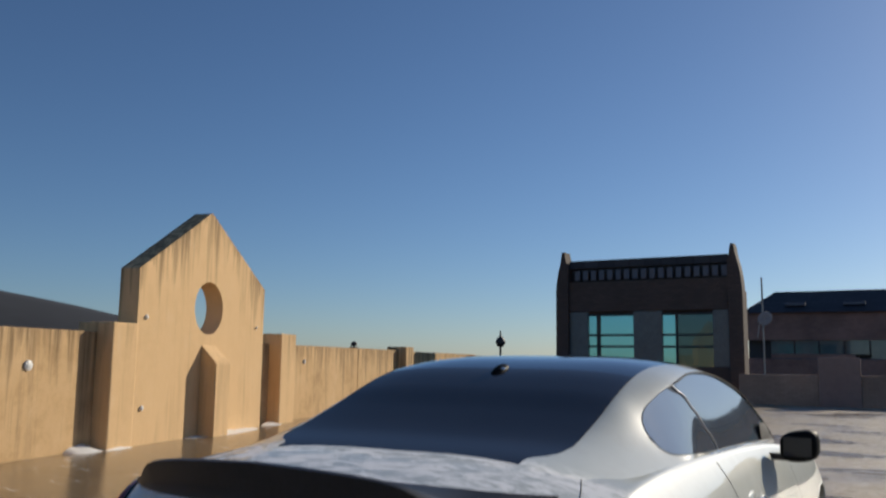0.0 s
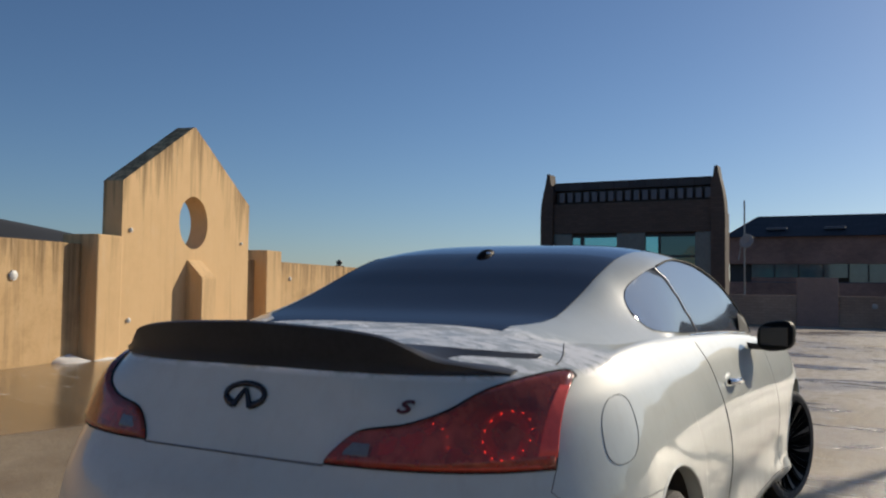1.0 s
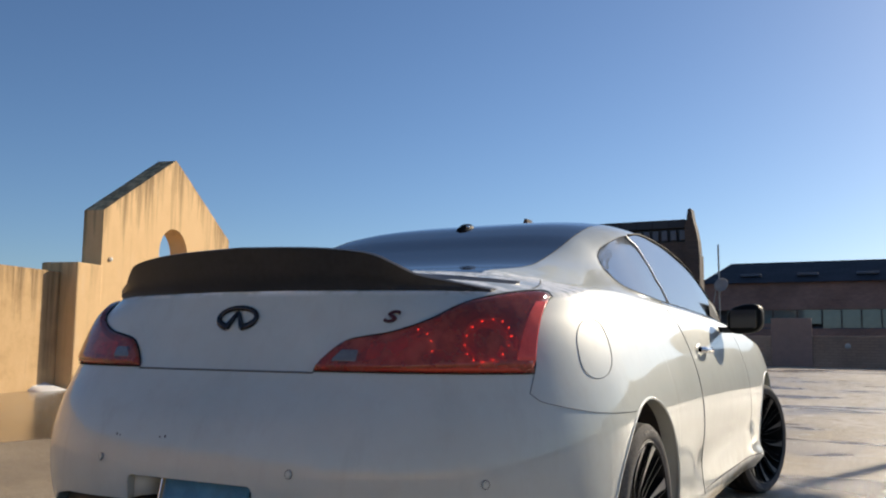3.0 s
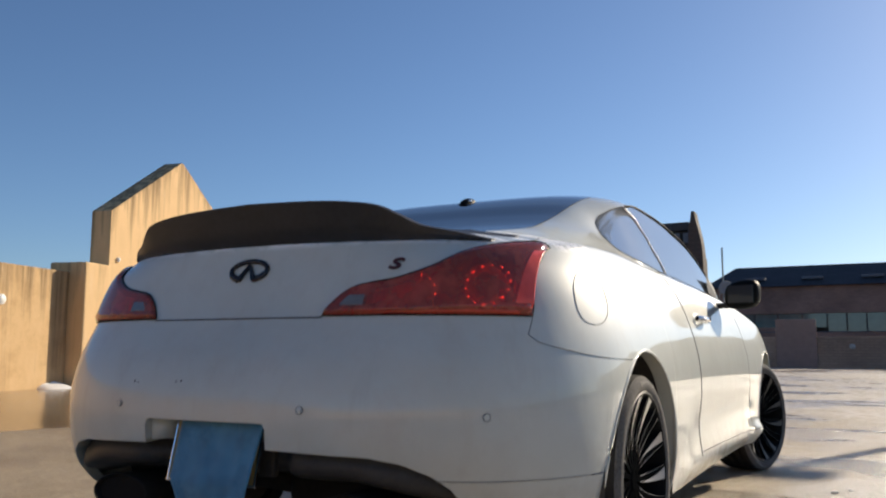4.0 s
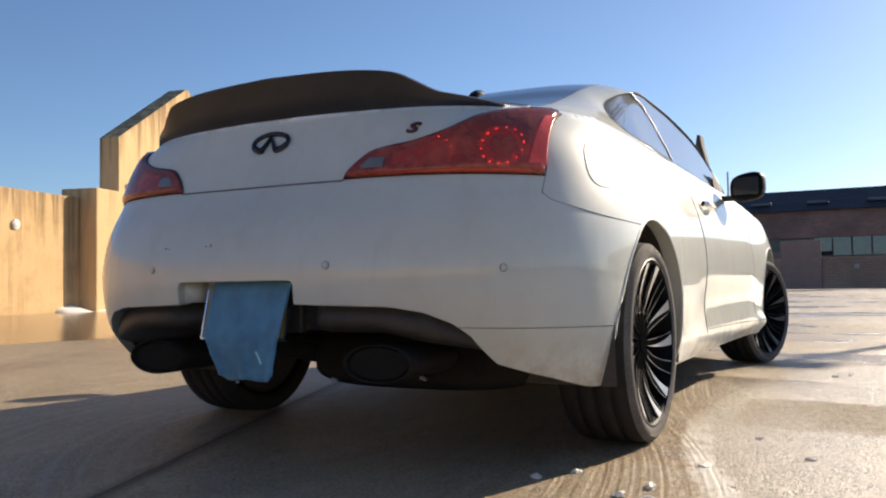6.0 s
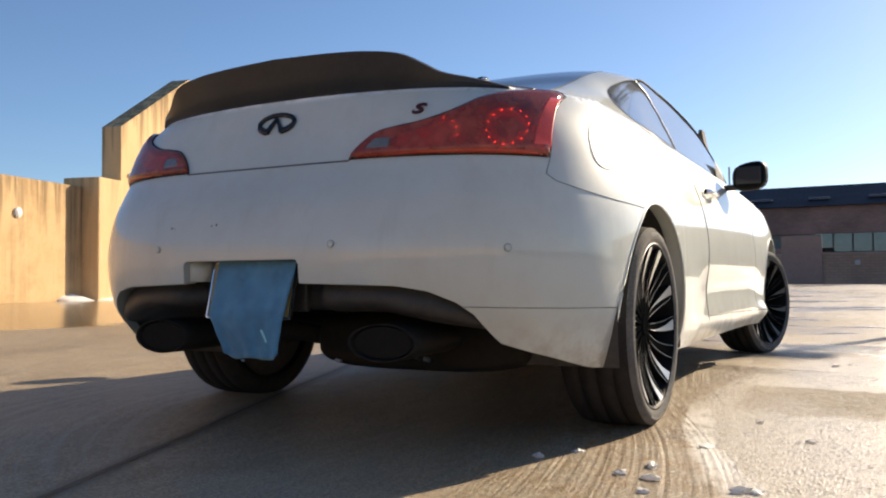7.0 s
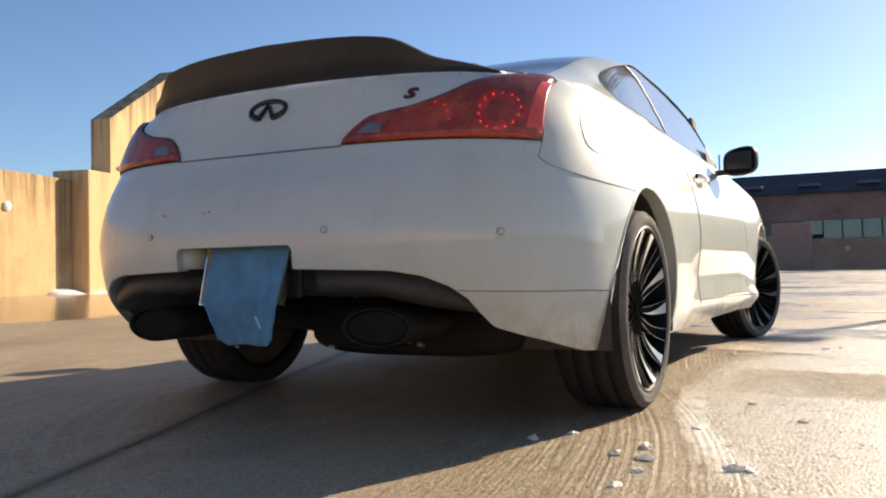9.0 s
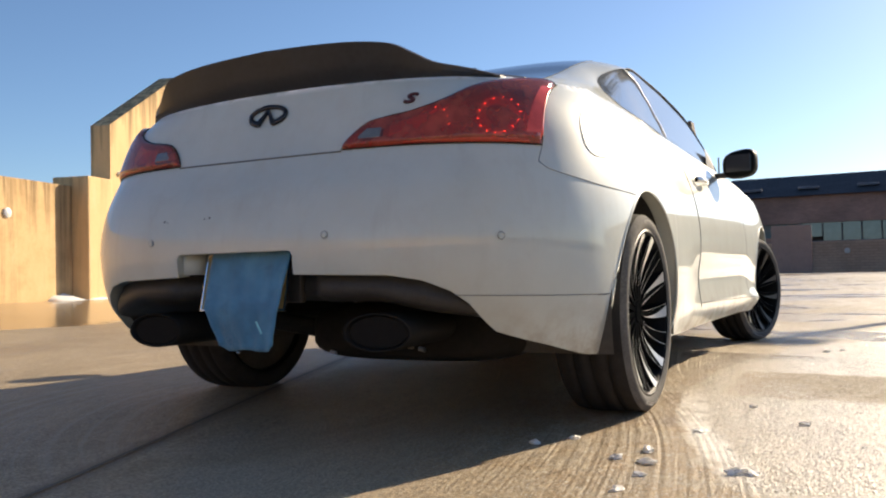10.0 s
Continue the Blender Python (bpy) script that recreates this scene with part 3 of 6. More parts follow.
for name, s0, s1, top in (("pier", 0.70, 1.165, 1.775), ("pier", 5.0, 5.55, 1.785), ("pier", 11.6, 12.2, 1.70)):
    bm = bmesh.new()
    wall_box(bm, s0, s1, -0.27, 0.215, -0.6, top, 0.02)
    wall_thing(name, bm, "square concrete pier standing proud of the parapet", GABLE_CONCRETE, "pier")

# gable wall with a round opening
GF, GT, G0, G1, GP, EAVE, PEAK = 0.20, 0.27, 1.15, 4.37, 2.73, 2.45, 3.385
HOLE_S, HOLE_Z, HOLE_R = 2.76, 2.055, 0.365
bm = bmesh.new()
outline = [(G0, -0.6), (G1, -0.6), (G1, EAVE), (GP + 0.02, PEAK), (GP - 0.02, PEAK), (G0, EAVE)]
SEG = 72


def on_outline(a):
    """Where the ray from the opening's middle at the angle a meets the gable's outline."""
    d = Vector((math.cos(a), math.sin(a)))
    best = None
    for (s0, z0), (s1, z1) in zip(outline, outline[1:] + outline[:1]):
        e = Vector((s1 - s0, z1 - z0))
        den = d.x * e.y - d.y * e.x
        if abs(den) < 1e-9:
            continue
        w = Vector((s0 - HOLE_S, z0 - HOLE_Z))
        r, f = (w.x * e.y - w.y * e.x) / den, (w.x * d.y - w.y * d.x) / den
        if r > 0 and -1e-6 <= f <= 1 + 1e-6 and (best is None or r < best):
            best = r
    return HOLE_S + d.x * best, HOLE_Z + d.y * best


angles = sorted([2 * math.pi * k / SEG for k in range(SEG)] + [math.atan2(z - HOLE_Z, s - HOLE_S) % (2 * math.pi) for s, z in outline])
loops = []
for nn in (GF, GF - GT):
    outer = [bm.verts.new((*on_outline(a)[:1], nn, on_outline(a)[1])) for a in angles]
    inner = [bm.verts.new((HOLE_S + HOLE_R * math.cos(a), nn, HOLE_Z + HOLE_R * math.sin(a))) for a in angles]
    loops.append((outer, inner))
cnt = len(angles)
for k in range(cnt):
    q = (k + 1) % cnt
    (fo, fi), (bo, bi) = loops
    bm.faces.new((fo[k], fo[q], fi[q], fi[k]))
    bm.faces.new((bo[q], bo[k], bi[k], bi[q]))
    bm.faces.new((fo[q], fo[k], bo[k], bo[q]))
    bm.faces.new((fi[k], fi[q], bi[q], bi[k]))
wall_thing("gable_wall", bm, "tan concrete gable wall with a round opening", GABLE_CONCRETE, category="wall")

# small pilaster under the opening; its top slopes down from the wall
bm = bmesh.new()
S0, S1, N1, Z1, Z2 = 2.60, 2.99, 0.44, 1.30, 1.545
ring = [(GF - 0.02, Z2 + 0.02), (N1, Z1), (N1, 0.1), (GF - 0.02, 0.1)]
fr = [bm.verts.new((S0, q, z)) for q, z in ring]
bk = [bm.verts.new((S1, q, z)) for q, z in ring]
bm.faces.new(fr)
bm.faces.new(bk[::-1])
for k in range(4):
    bm.faces.new((fr[k], bk[k], bk[(k + 1) % 4], fr[(k + 1) % 4]))
bmesh.ops.bevel(bm, geom=bm.edges[:], offset=0.012, segments=2, affect="EDGES")
wall_thing("pilaster", bm, "small concrete pilaster with a sloped top", GABLE_CONCRETE, "pilaster")


def wall_lamp(s, nn, z, r):
    """A round white cover on the wall, a shallow dome on a rim."""
    base = thing("wall_disc", WALL @ Vector((s, nn, z)), "round white cover fixed to the concrete wall", "wall fitting", "white discs on the walls")
    r *= WK
    base.rotation_euler = (0, 0, WA)
    bm = bmesh.new()
    lathe(bm, [(0.0, r * 1.0), (0.018, r), (0.022, r * 0.93), (0.022, 0.0)], 20)
    part("rim", bm, WHITE_DISC, base)
    bm = bmesh.new()
    lathe(bm, [(0.018, r * 0.9), (0.026, r * 0.75), (0.031, r * 0.4), (0.032, 0.0)], 20)
    part("dome", bm, WHITE_DISC, base, smooth=True)


for args in ((-0.36, 0.0, 1.275, 0.055), (1.32, GF, 1.86, 0.030), (1.32, GF, 0.76, 0.033), (4.12, GF, 1.84, 0.022), (6.35, 0.0, 1.33, 0.04)):
    wall_lamp(*args)

# far parapet (y = 23.5) and its piers; everything there is in shade
FY = 23.5


def far_box(name, x0, x1, y0, y1, z0, z1, label, mat=CONCRETE, category="wall", kind="structure"):
    bm = bmesh.new()
    box(bm, (x0, y0, z0), (x1, y1, z1), 0.015)
    return tagged(part(name, bm, mat), label, category, kind=kind)


far_box("wall_north", -3.1, 30, FY, FY + 0.25, -0.6, 1.12, "brown brick parapet at the far edge of the deck", BRICK_PARAPET)
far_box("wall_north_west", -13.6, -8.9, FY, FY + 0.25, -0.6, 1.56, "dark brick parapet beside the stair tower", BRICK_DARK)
disc = thing("wall_disc", (0.84, FY, 0.86), "small pale round cover on the far brick parapet", "wall fitting", "white discs on the walls")
bm = bmesh.new()
lathe(bm, [(0.0, 0.075), (0.02, 0.075), (0.03, 0.06), (0.035, 0.0)], 20)
bmesh.ops.transform(bm, matrix=pose(0, 0, 0, 0, 0, -90), verts=bm.verts)
part("dome", bm, PALE_METAL, disc, smooth=True)
far_box("wall_panel", -1.05, -0.02, FY - 0.06, FY, -0.3, 1.60, "raised brown wall panel set in the far parapet", DOOR_BROWN, "panel")
far_box("wall_east", 29.7, 30, -12, FY, -0.6, 1.4, "plain concrete parapet")
far_box("wall_south", -12, 30, -12.25, -12, -0.6, 1.4, "plain concrete parapet")
bm = bmesh.new()
wall_box(bm, 12.2, 19.6, -0.25, 0.0, -0.6, 1.60)
wall_thing("wall_west_end", bm, "concrete parapet running to the far corner")


# ---- stair tower ----
def tower():
    root = thing("stair_tower", (-6.02, 26.0, 0.2), "dark brick stair tower with a glazed front", "building", kind="thing")
    inv = Matrix.Translation((6.02, -26.0, -0.2))

    def add(name, lo, hi, mat, parent=root, label="", bevel=0.02):
        bm = bmesh.new()
        box(bm, lo, hi, bevel)
        bmesh.ops.transform(bm, matrix=inv, verts=bm.verts)
        return part(name, bm, mat, parent, label)
    x0, x1, y0, y1 = -8.94, -3.10, 24.5, 25.2
    for a, b in ((x0, x0 + 0.42), (x1 - 0.42, x1)):
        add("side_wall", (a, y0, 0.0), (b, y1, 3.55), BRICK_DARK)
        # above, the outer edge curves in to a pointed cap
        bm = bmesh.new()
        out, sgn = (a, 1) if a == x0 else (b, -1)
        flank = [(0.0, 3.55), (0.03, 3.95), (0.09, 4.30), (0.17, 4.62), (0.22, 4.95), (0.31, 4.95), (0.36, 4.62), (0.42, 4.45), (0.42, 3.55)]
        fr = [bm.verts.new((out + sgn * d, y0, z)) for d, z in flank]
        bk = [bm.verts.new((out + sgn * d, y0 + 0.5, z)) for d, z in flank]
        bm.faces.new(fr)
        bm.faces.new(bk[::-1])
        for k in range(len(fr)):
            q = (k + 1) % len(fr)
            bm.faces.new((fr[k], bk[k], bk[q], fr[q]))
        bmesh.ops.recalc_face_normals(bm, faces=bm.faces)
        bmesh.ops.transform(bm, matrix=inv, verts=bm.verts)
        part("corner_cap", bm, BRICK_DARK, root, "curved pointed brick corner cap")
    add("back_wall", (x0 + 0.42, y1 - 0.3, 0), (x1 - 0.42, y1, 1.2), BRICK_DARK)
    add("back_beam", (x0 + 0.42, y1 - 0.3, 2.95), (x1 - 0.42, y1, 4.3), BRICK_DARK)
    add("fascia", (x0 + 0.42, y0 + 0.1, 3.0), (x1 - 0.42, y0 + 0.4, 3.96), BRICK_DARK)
    roof = add("roof", (x0 + 0.42, y0 + 0.15, 4.40), (x1 - 0.42, y1, 4.66), SHINGLE)
    add("louvre_back", (x0 + 0.42, y0 + 0.35, 3.96), (x1 - 0.42, y0 + 0.45, 4.4), DARK_METAL)
    for k in range(18):
        xx = x0 + 0.62 + k * 0.272
        add("baluster", (xx, y0 + 0.12, 4.02), (xx + 0.17, y0 + 0.2, 4.32), METAL_DUSK, bevel=0.01)
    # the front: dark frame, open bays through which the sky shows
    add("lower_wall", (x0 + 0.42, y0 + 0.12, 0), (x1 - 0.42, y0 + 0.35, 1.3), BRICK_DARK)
    for a, b in ((x0 + 0.42, -7.9), (-6.42, -5.52), (-4.0, x1 - 0.42)):
        add("mullion", (a, y0 + 0.14, 1.3), (b, y0 + 0.3, 3.0), BAY_GREY)
    add("bar", (-7.62, y0 + 0.15, 1.3), (-7.50, y0 + 0.26, 2.9), DARK_METAL)
    for z in (1.86, 2.22, 2.86):
        add("bar", (-7.9, y0 + 0.15, z), (-4.0, y0 + 0.25, z + 0.07), DARK_METAL)
    for a, b in ((-7.9, -7.62), (-7.5, -6.42), (-5.52, -5.12)):
        add("pane", (a, y0 + 0.2, 1.3), (b, y0 + 0.22, 2.9), GLASS_TEAL, bevel=0)
    add("pane", (-5.05, y0 + 0.2, 1.3), (-4.0, y0 + 0.22, 2.9), GLASS_DEEP, bevel=0)
    add("bar", (-5.12, y0 + 0.15, 1.3), (-5.05, y0 + 0.26, 2.9), DARK_METAL)
    return root


METAL_DUSK = plain("blue_grey_metal", (0.10, 0.11, 0.14), 0.5, metal=0.2)
tower()


# ---- long brick building beyond the deck ----
def long_building():
    LX0, LX1, LY = -6.6, 46.0, 45.0
    root = thing("brick_building", (20, LY + 6, -9.0), "long brown brick building with a ribbon of windows", "building", kind="thing")
    inv = Matrix.Translation((-20, -LY - 6, 9))

    def add(name, lo, hi, mat, parent=root, label="", bevel=0.0):
        bm = bmesh.new()
        box(bm, lo, hi, bevel)
        bmesh.ops.transform(bm, matrix=inv, verts=bm.verts)
        return part(name, bm, mat, parent, label)
    add("wall", (LX0, LY, -9), (LX1, LY + 12, 1.72), BRICK)
    add("upper_wall", (LX0, LY, 2.66), (LX1, LY + 12, 4.06), BRICK)
    add("core", (LX0, LY + 0.7, 1.72), (LX1, LY + 12, 2.66), DARK_METAL)
    bm = bmesh.new()
    eaves = [(LX0 - 0.2, LY - 0.3, 4.05), (LX1, LY - 0.3, 4.05), (LX1, LY + 12, 4.05), (LX0 - 0.2, LY + 12, 4.05)]
    tops = [(LX0 + 1.2, LY + 2.2, 5.3), (LX1, LY + 2.2, 5.3), (LX1, LY + 10, 5.3), (LX0 + 1.2, LY + 10, 5.3)]
    e, t = [bm.verts.new(v) for v in eaves], [bm.verts.new(v) for v in tops]
    for k in range(4):
        bm.faces.new((e[k], e[(k + 1) % 4], t[(k + 1) % 4], t[k]))
    bm.faces.new(t)
    bm.faces.new(e[::-1])
    bmesh.ops.transform(bm, matrix=inv, verts=bm.verts)
    roof = part("roof", bm, SHINGLE, root, "dark shingled hip roof")
    for k in range(14):
        xx = -4.7 + 2.75 * k
        add("roof_vent", (xx, LY + 0.25, 4.42), (xx + 1.0, LY + 0.75, 4.56), METAL_DUSK, roof, bevel=0.03)
    # windows: panes between posts, a low strip first, then the full height
    xx, k = LX0 + 1.2, 0
    while xx < 40:
        w = 0.89 if xx > -1.5 else 1.15
        z0 = 1.72 if xx > -1.5 else 1.95
        win = add("window", (xx, LY + 0.12, z0), (xx + w - 0.07, LY + 0.16, 2.66), GLASS_FAR)
        add("post", (xx + w - 0.07, LY + 0.04, z0), (xx + w, LY + 0.2, 2.66), DARK_METAL, win)
        xx, k = xx + w, k + 1
    add("sill_band", (LX0 + 1.2, LY - 0.04, 1.70), (40, LY + 0.1, 1.74), METAL_DUSK)
    add("low_infill", (LX0 + 1.2, LY + 0.02, 1.72), (-1.5, LY + 0.2, 1.95), BRICK)
    return root


long_building()

# mast with a round dish in front of the building
mast = thing("dish_mast", (-3.35, 29.6, 0), "thin pole with a pale round dish", "antenna")
bm = bmesh.new()
rod(bm, (0, 0, -9), (0, 0, 4.4), 0.03)
part("pole", bm, METAL_GREY, mast)
bm = bmesh.new()
lathe(bm, [(-0.02, 0.02), (0.0, 0.15), (0.05, 0.24), (0.04, 0.255), (-0.03, 0.15), (-0.05, 0.02)], 28)
bmesh.ops.transform(bm, matrix=pose(0.1, -0.1, 2.95, 0, -18, -105), verts=bm.verts)
part("dish", bm, PALE_METAL, mast, smooth=True)
bm = bmesh.new()
rod(bm, (0.1, -0.1, 2.95), (-0.05, -0.45, 2.85), 0.012)
box(bm, (-0.09, -0.52, 2.8), (-0.01, -0.42, 2.9), 0.01)
rod(bm, (0, 0, 2.6), (0.1, -0.08, 2.9), 0.02)
rod(bm, (-0.2, 0, 2.3), (-0.1, -0.05, 2.85), 0.02)
part("feed_arm", bm, PALE_METAL, mast)

# globe lamp beyond the far parapet, and a small box on the west wall
globe = thing("globe_lamp", (-15.5, 34.0, -9.1), "dark round lamp head on a thin pole", "lamp")
bm = bmesh.new()
rod(bm, (0, 0, 0), (0, 0, 11.2), 0.05)
part("pole", bm, DARK_METAL, globe)
bm = bmesh.new()
lathe(bm, [(11.15, 0.05), (11.2, 0.16), (11.38, 0.24), (11.56, 0.16), (11.62, 0.06), (11.9, 0.02), (11.9, 0.0)], 20, "Z")
part("head", bm, DARK_METAL, globe, smooth=True)

# small lantern on the far parapet
lantern = thing("wall_lantern", WALL @ Vector((9.06, -0.12, 1.62)), "small dark lantern on top of the concrete parapet", "lamp")
bm = bmesh.new()
box(bm, (-0.07, -0.07, 0.0), (0.07, 0.07, 0.03), 0.005)
rod(bm, (0, 0, 0.03), (0, 0, 0.05), 0.02)
part("foot", bm, DARK_METAL, lantern)
bm = bmesh.new()
lathe(bm, [(0.045, 0.03), (0.055, 0.065), (0.115, 0.07), (0.135, 0.035), (0.155, 0.01), (0.155, 0.0)], 16, "Z")
part("head", bm, DARK_METAL, lantern, smooth=True)

# lamp post outside the view whose shadow crosses the deck
post = thing("lamp_post", (5.49, 16.2, 0.12), "tall slim lamp post on a concrete foot", "lamp post")
bm = bmesh.new()
rod(bm, (0, 0, 0.5), (0, 0, 5.6), 0.085, 0.06, 16)
part("pole", bm, DARK_METAL, post)
bm = bmesh.new()
rod(bm, (0, 0, -0.2), (0, 0, 0.5), 0.25, 0.25, 20)
part("foot", bm, CONCRETE, post)
bm = bmesh.new()
box(bm, (-0.35, -0.12, 5.55), (0.35, 0.12, 5.7), 0.03)
part("lamp_head", bm, DARK_METAL, post)

# slab joint
bm = bmesh.new()
jd = Vector((-0.335, 0.942, 0))
jn = Vector((0.942, 0.335, 0))
for a, b in ((-9.0, 3.2),):
    for k in range(40):
        p, q = Vector((-0.1, -0.27, 0)) + jd * (a + (7.5 - a) * k / 40), Vector((-0.1, -0.27, 0)) + jd * (a + (7.5 - a) * (k + 1) / 40)
        vs = [bm.verts.new((v.x, v.y, deck_height(v.x, v.y) + 0.004)) for v in (p - jn * 0.006, p + jn * 0.006, q + jn * 0.006, q - jn * 0.006)]
        bm.faces.new(vs)
tagged(part("slab_joint", bm, JOINT_DARK), "dark sealed joint between two deck slabs", "joint", kind="structure")


# old snow along the foot of the wall, and ice crumbs on the deck
def snow_drift(name, s0, s1, n0, width, height, seed):
    rows = []
    for i in range(25):
        s = s0 + (s1 - s0) * i / 24
        e = math.sin(math.pi * i / 24) ** 0.6
        row = []
        for j in range(7):
            f = j / 6
            p = WALL @ Vector((s, n0 + width * f * (0.6 + 0.4 * e + 0.15 * noise.noise((s * 3, seed, 0))), 0))
            z = deck_height(p.x, p.y) - 0.01 + (height * e * (1 - f) ** 1.3 * (1 + 0.4 * noise.noise((s * 6, f * 3, seed))))
            row.append(Vector((p.x, p.y, max(z, deck_height(p.x, p.y) - 0.01))))
        rows.append(row)
    ob = sheet(name, rows, SNOW)
    return tagged(ob, "thin bank of old snow at the foot of the wall", "snow", "snow banks")


snow_drift("snow_bank", 0.25, 0.74, 0.0, 0.32, 0.09, 1)
snow_drift("snow_bank", 0.65, 1.2, 0.215, 0.12, 0.03, 2)
snow_drift("snow_bank", 2.2, 4.3, 0.2, 0.4, 0.04, 3)
snow_drift("snow_bank", 4.6, 5.1, 0.1, 0.3, 0.05, 4)

crumb_rng = random.Random(7)
spots = [(0.79, 0.62), (0.96, 0.42), (1.01, 0.53), (1.04, 0.40), (1.05, 0.28), (1.24, 0.37), (1.27, 0.38), (1.16, 1.30), (1.33, 1.03), (0.72, 0.51), (1.08, 0.83), (1.28, 3.26), (1.35, 3.37), (1.04, 0.14)]
for k in range(26):
    spots.append((crumb_rng.uniform(0.95, 2.6), crumb_rng.uniform(0.1, 4.5)))
for k, (cx, cy) in enumerate(spots):
    bm = bmesh.new()
    bmesh.ops.create_icosphere(bm, subdivisions=2, radius=1)
    big = k < 14
    sx, sy, sz = (crumb_rng.uniform(0.014, 0.028), crumb_rng.uniform(0.009, 0.016), crumb_rng.uniform(0.006, 0.010)) if big else (crumb_rng.uniform(0.004, 0.010), crumb_rng.uniform(0.003, 0.007), crumb_rng.uniform(0.001, 0.0025))
    turn = crumb_rng.uniform(0, 3.1)
    for v in bm.verts:
        f = 1 + 1.0 * noise.noise(v.co * 2.3 + Vector((k, 0, 0)))
        v.co = Vector((v.co.x * sx * f, v.co.y * sy * f, max(v.co.z * sz * f, -0.3 * sz)))
    bmesh.ops.transform(bm, matrix=Matrix.Rotation(turn, 4, "Z"), verts=bm.verts)
    ob = part("ice_crumb", bm, ICE)
    ob.location = (cx, cy, deck_height(cx, cy) + 0.25 * sz)
    tagged(ob, "small crumb of dirty ice on the wet deck", "ice", "ice crumbs on the deck")


# ---- the car: rear towards -y, its middle on x = 0 ----
def table(tab, v):
    if v <= tab[0][0]:
        return tab[0][1:]
    for a, b in zip(tab, tab[1:]):
        if v <= b[0]:
            f = (v - a[0]) / (b[0] - a[0])
            return tuple(p + (q - p) * f for p, q in zip(a[1:], b[1:]))
    return tab[-1][1:]


def smooth_table(tab, v):
    """Cubic through the rows of a table (Catmull-Rom)."""
    if v <= tab[0][0]:
        return tab[0][1:]
    if v >= tab[-1][0]:
        return tab[-1][1:]
    for i in range(len(tab) - 1):
        a, b = tab[i], tab[i + 1]
        if v <= b[0]:
            p0, p3 = tab[max(i - 1, 0)], tab[min(i + 2, len(tab) - 1)]
            h = b[0] - a[0]
            f = (v - a[0]) / h
            out = []
            for k in range(1, len(a)):
                ma = (b[k] - p0[k]) / (b[0] - p0[0]) * h
                mb = (p3[k] - a[k]) / (p3[0] - a[0]) * h
                out.append((2 * f**3 - 3 * f**2 + 1) * a[k] + (f**3 - 2 * f**2 + f) * ma + (3 * f**2 - 2 * f**3) * b[k] + (f**3 - f**2) * mb)
            return tuple(out)


# height: rearmost y, y where the corner ends, half width, squareness
REAR = [(0.18, 0.315, 0.95, 0.845, 2.6), (0.30, 0.245, 0.95, 0.885, 2.85), (0.42, 0.195, 0.95, 0.90, 3.3), (0.56, 0.177, 0.95, 0.904, 3.45), (0.68, 0.205, 0.95, 0.897, 3.5),
        (0.80, 0.285, 0.95, 0.87, 3.9), (0.93, 0.346, 0.97, 0.82, 4.4), (1.0, 0.372, 0.95, 0.775, 3.4), (1.06, 0.39, 0.95, 0.725, 3.2)]
FRONT = [(0.18, 4.70, 4.2), (0.4, 4.80, 4.15), (0.55, 4.82, 4.1), (0.7, 4.76, 4.1), (0.85, 4.55, 4.0), (1.06, 4.3, 3.9)]
PLAN = [(0.95, 1.0), (1.2, 1.002), (1.6, 0.993), (2.4, 0.978), (3.2, 0.985), (3.95, 1.013), (4.3, 0.99)]
TOPZ = [(0.37, 0.995), (0.75, 1.005), (1.05, 1.035), (1.5, 1.045), (2.2, 1.03), (3.0, 1.0), (3.4, 0.965), (3.8, 0.90), (4.2, 0.82), (4.6, 0.72), (4.85, 0.62)]
SPINE = [(0.37, 1.0), (0.50, 1.045), (0.78, 1.083), (0.95, 1.092), (1.15, 1.095), (2.2, 1.06), (3.2, 1.0), (3.6, 0.965), (4.0, 0.915), (4.4, 0.82), (4.85, 0.63)]
EDGE = [(0.0, 0.540), (0.182, 0.540), (0.191, 0.535), (0.1965, 0.524), (0.1995, 0.478), (0.46, 0.470), (0.54, 0.455), (0.60, 0.428), (0.64, 0.396), (0.668, 0.36), (0.70, 0.322), (0.80, 0.275), (0.855, 0.242), (0.9, 0.232)]
AXLE_R, AXLE_F, HUB_Z, ARCH_R = (1.11, 0.333), (3.97, 0.333), 0.333, 0.383


def rear_y(x, z):
    yr, ye, w, n = smooth_table(REAR, z)
    s = min(abs(x) / w, 1.0)
    return yr + (ye - yr) * (1 - math.sqrt(max(0.0, 1 - s ** n)))


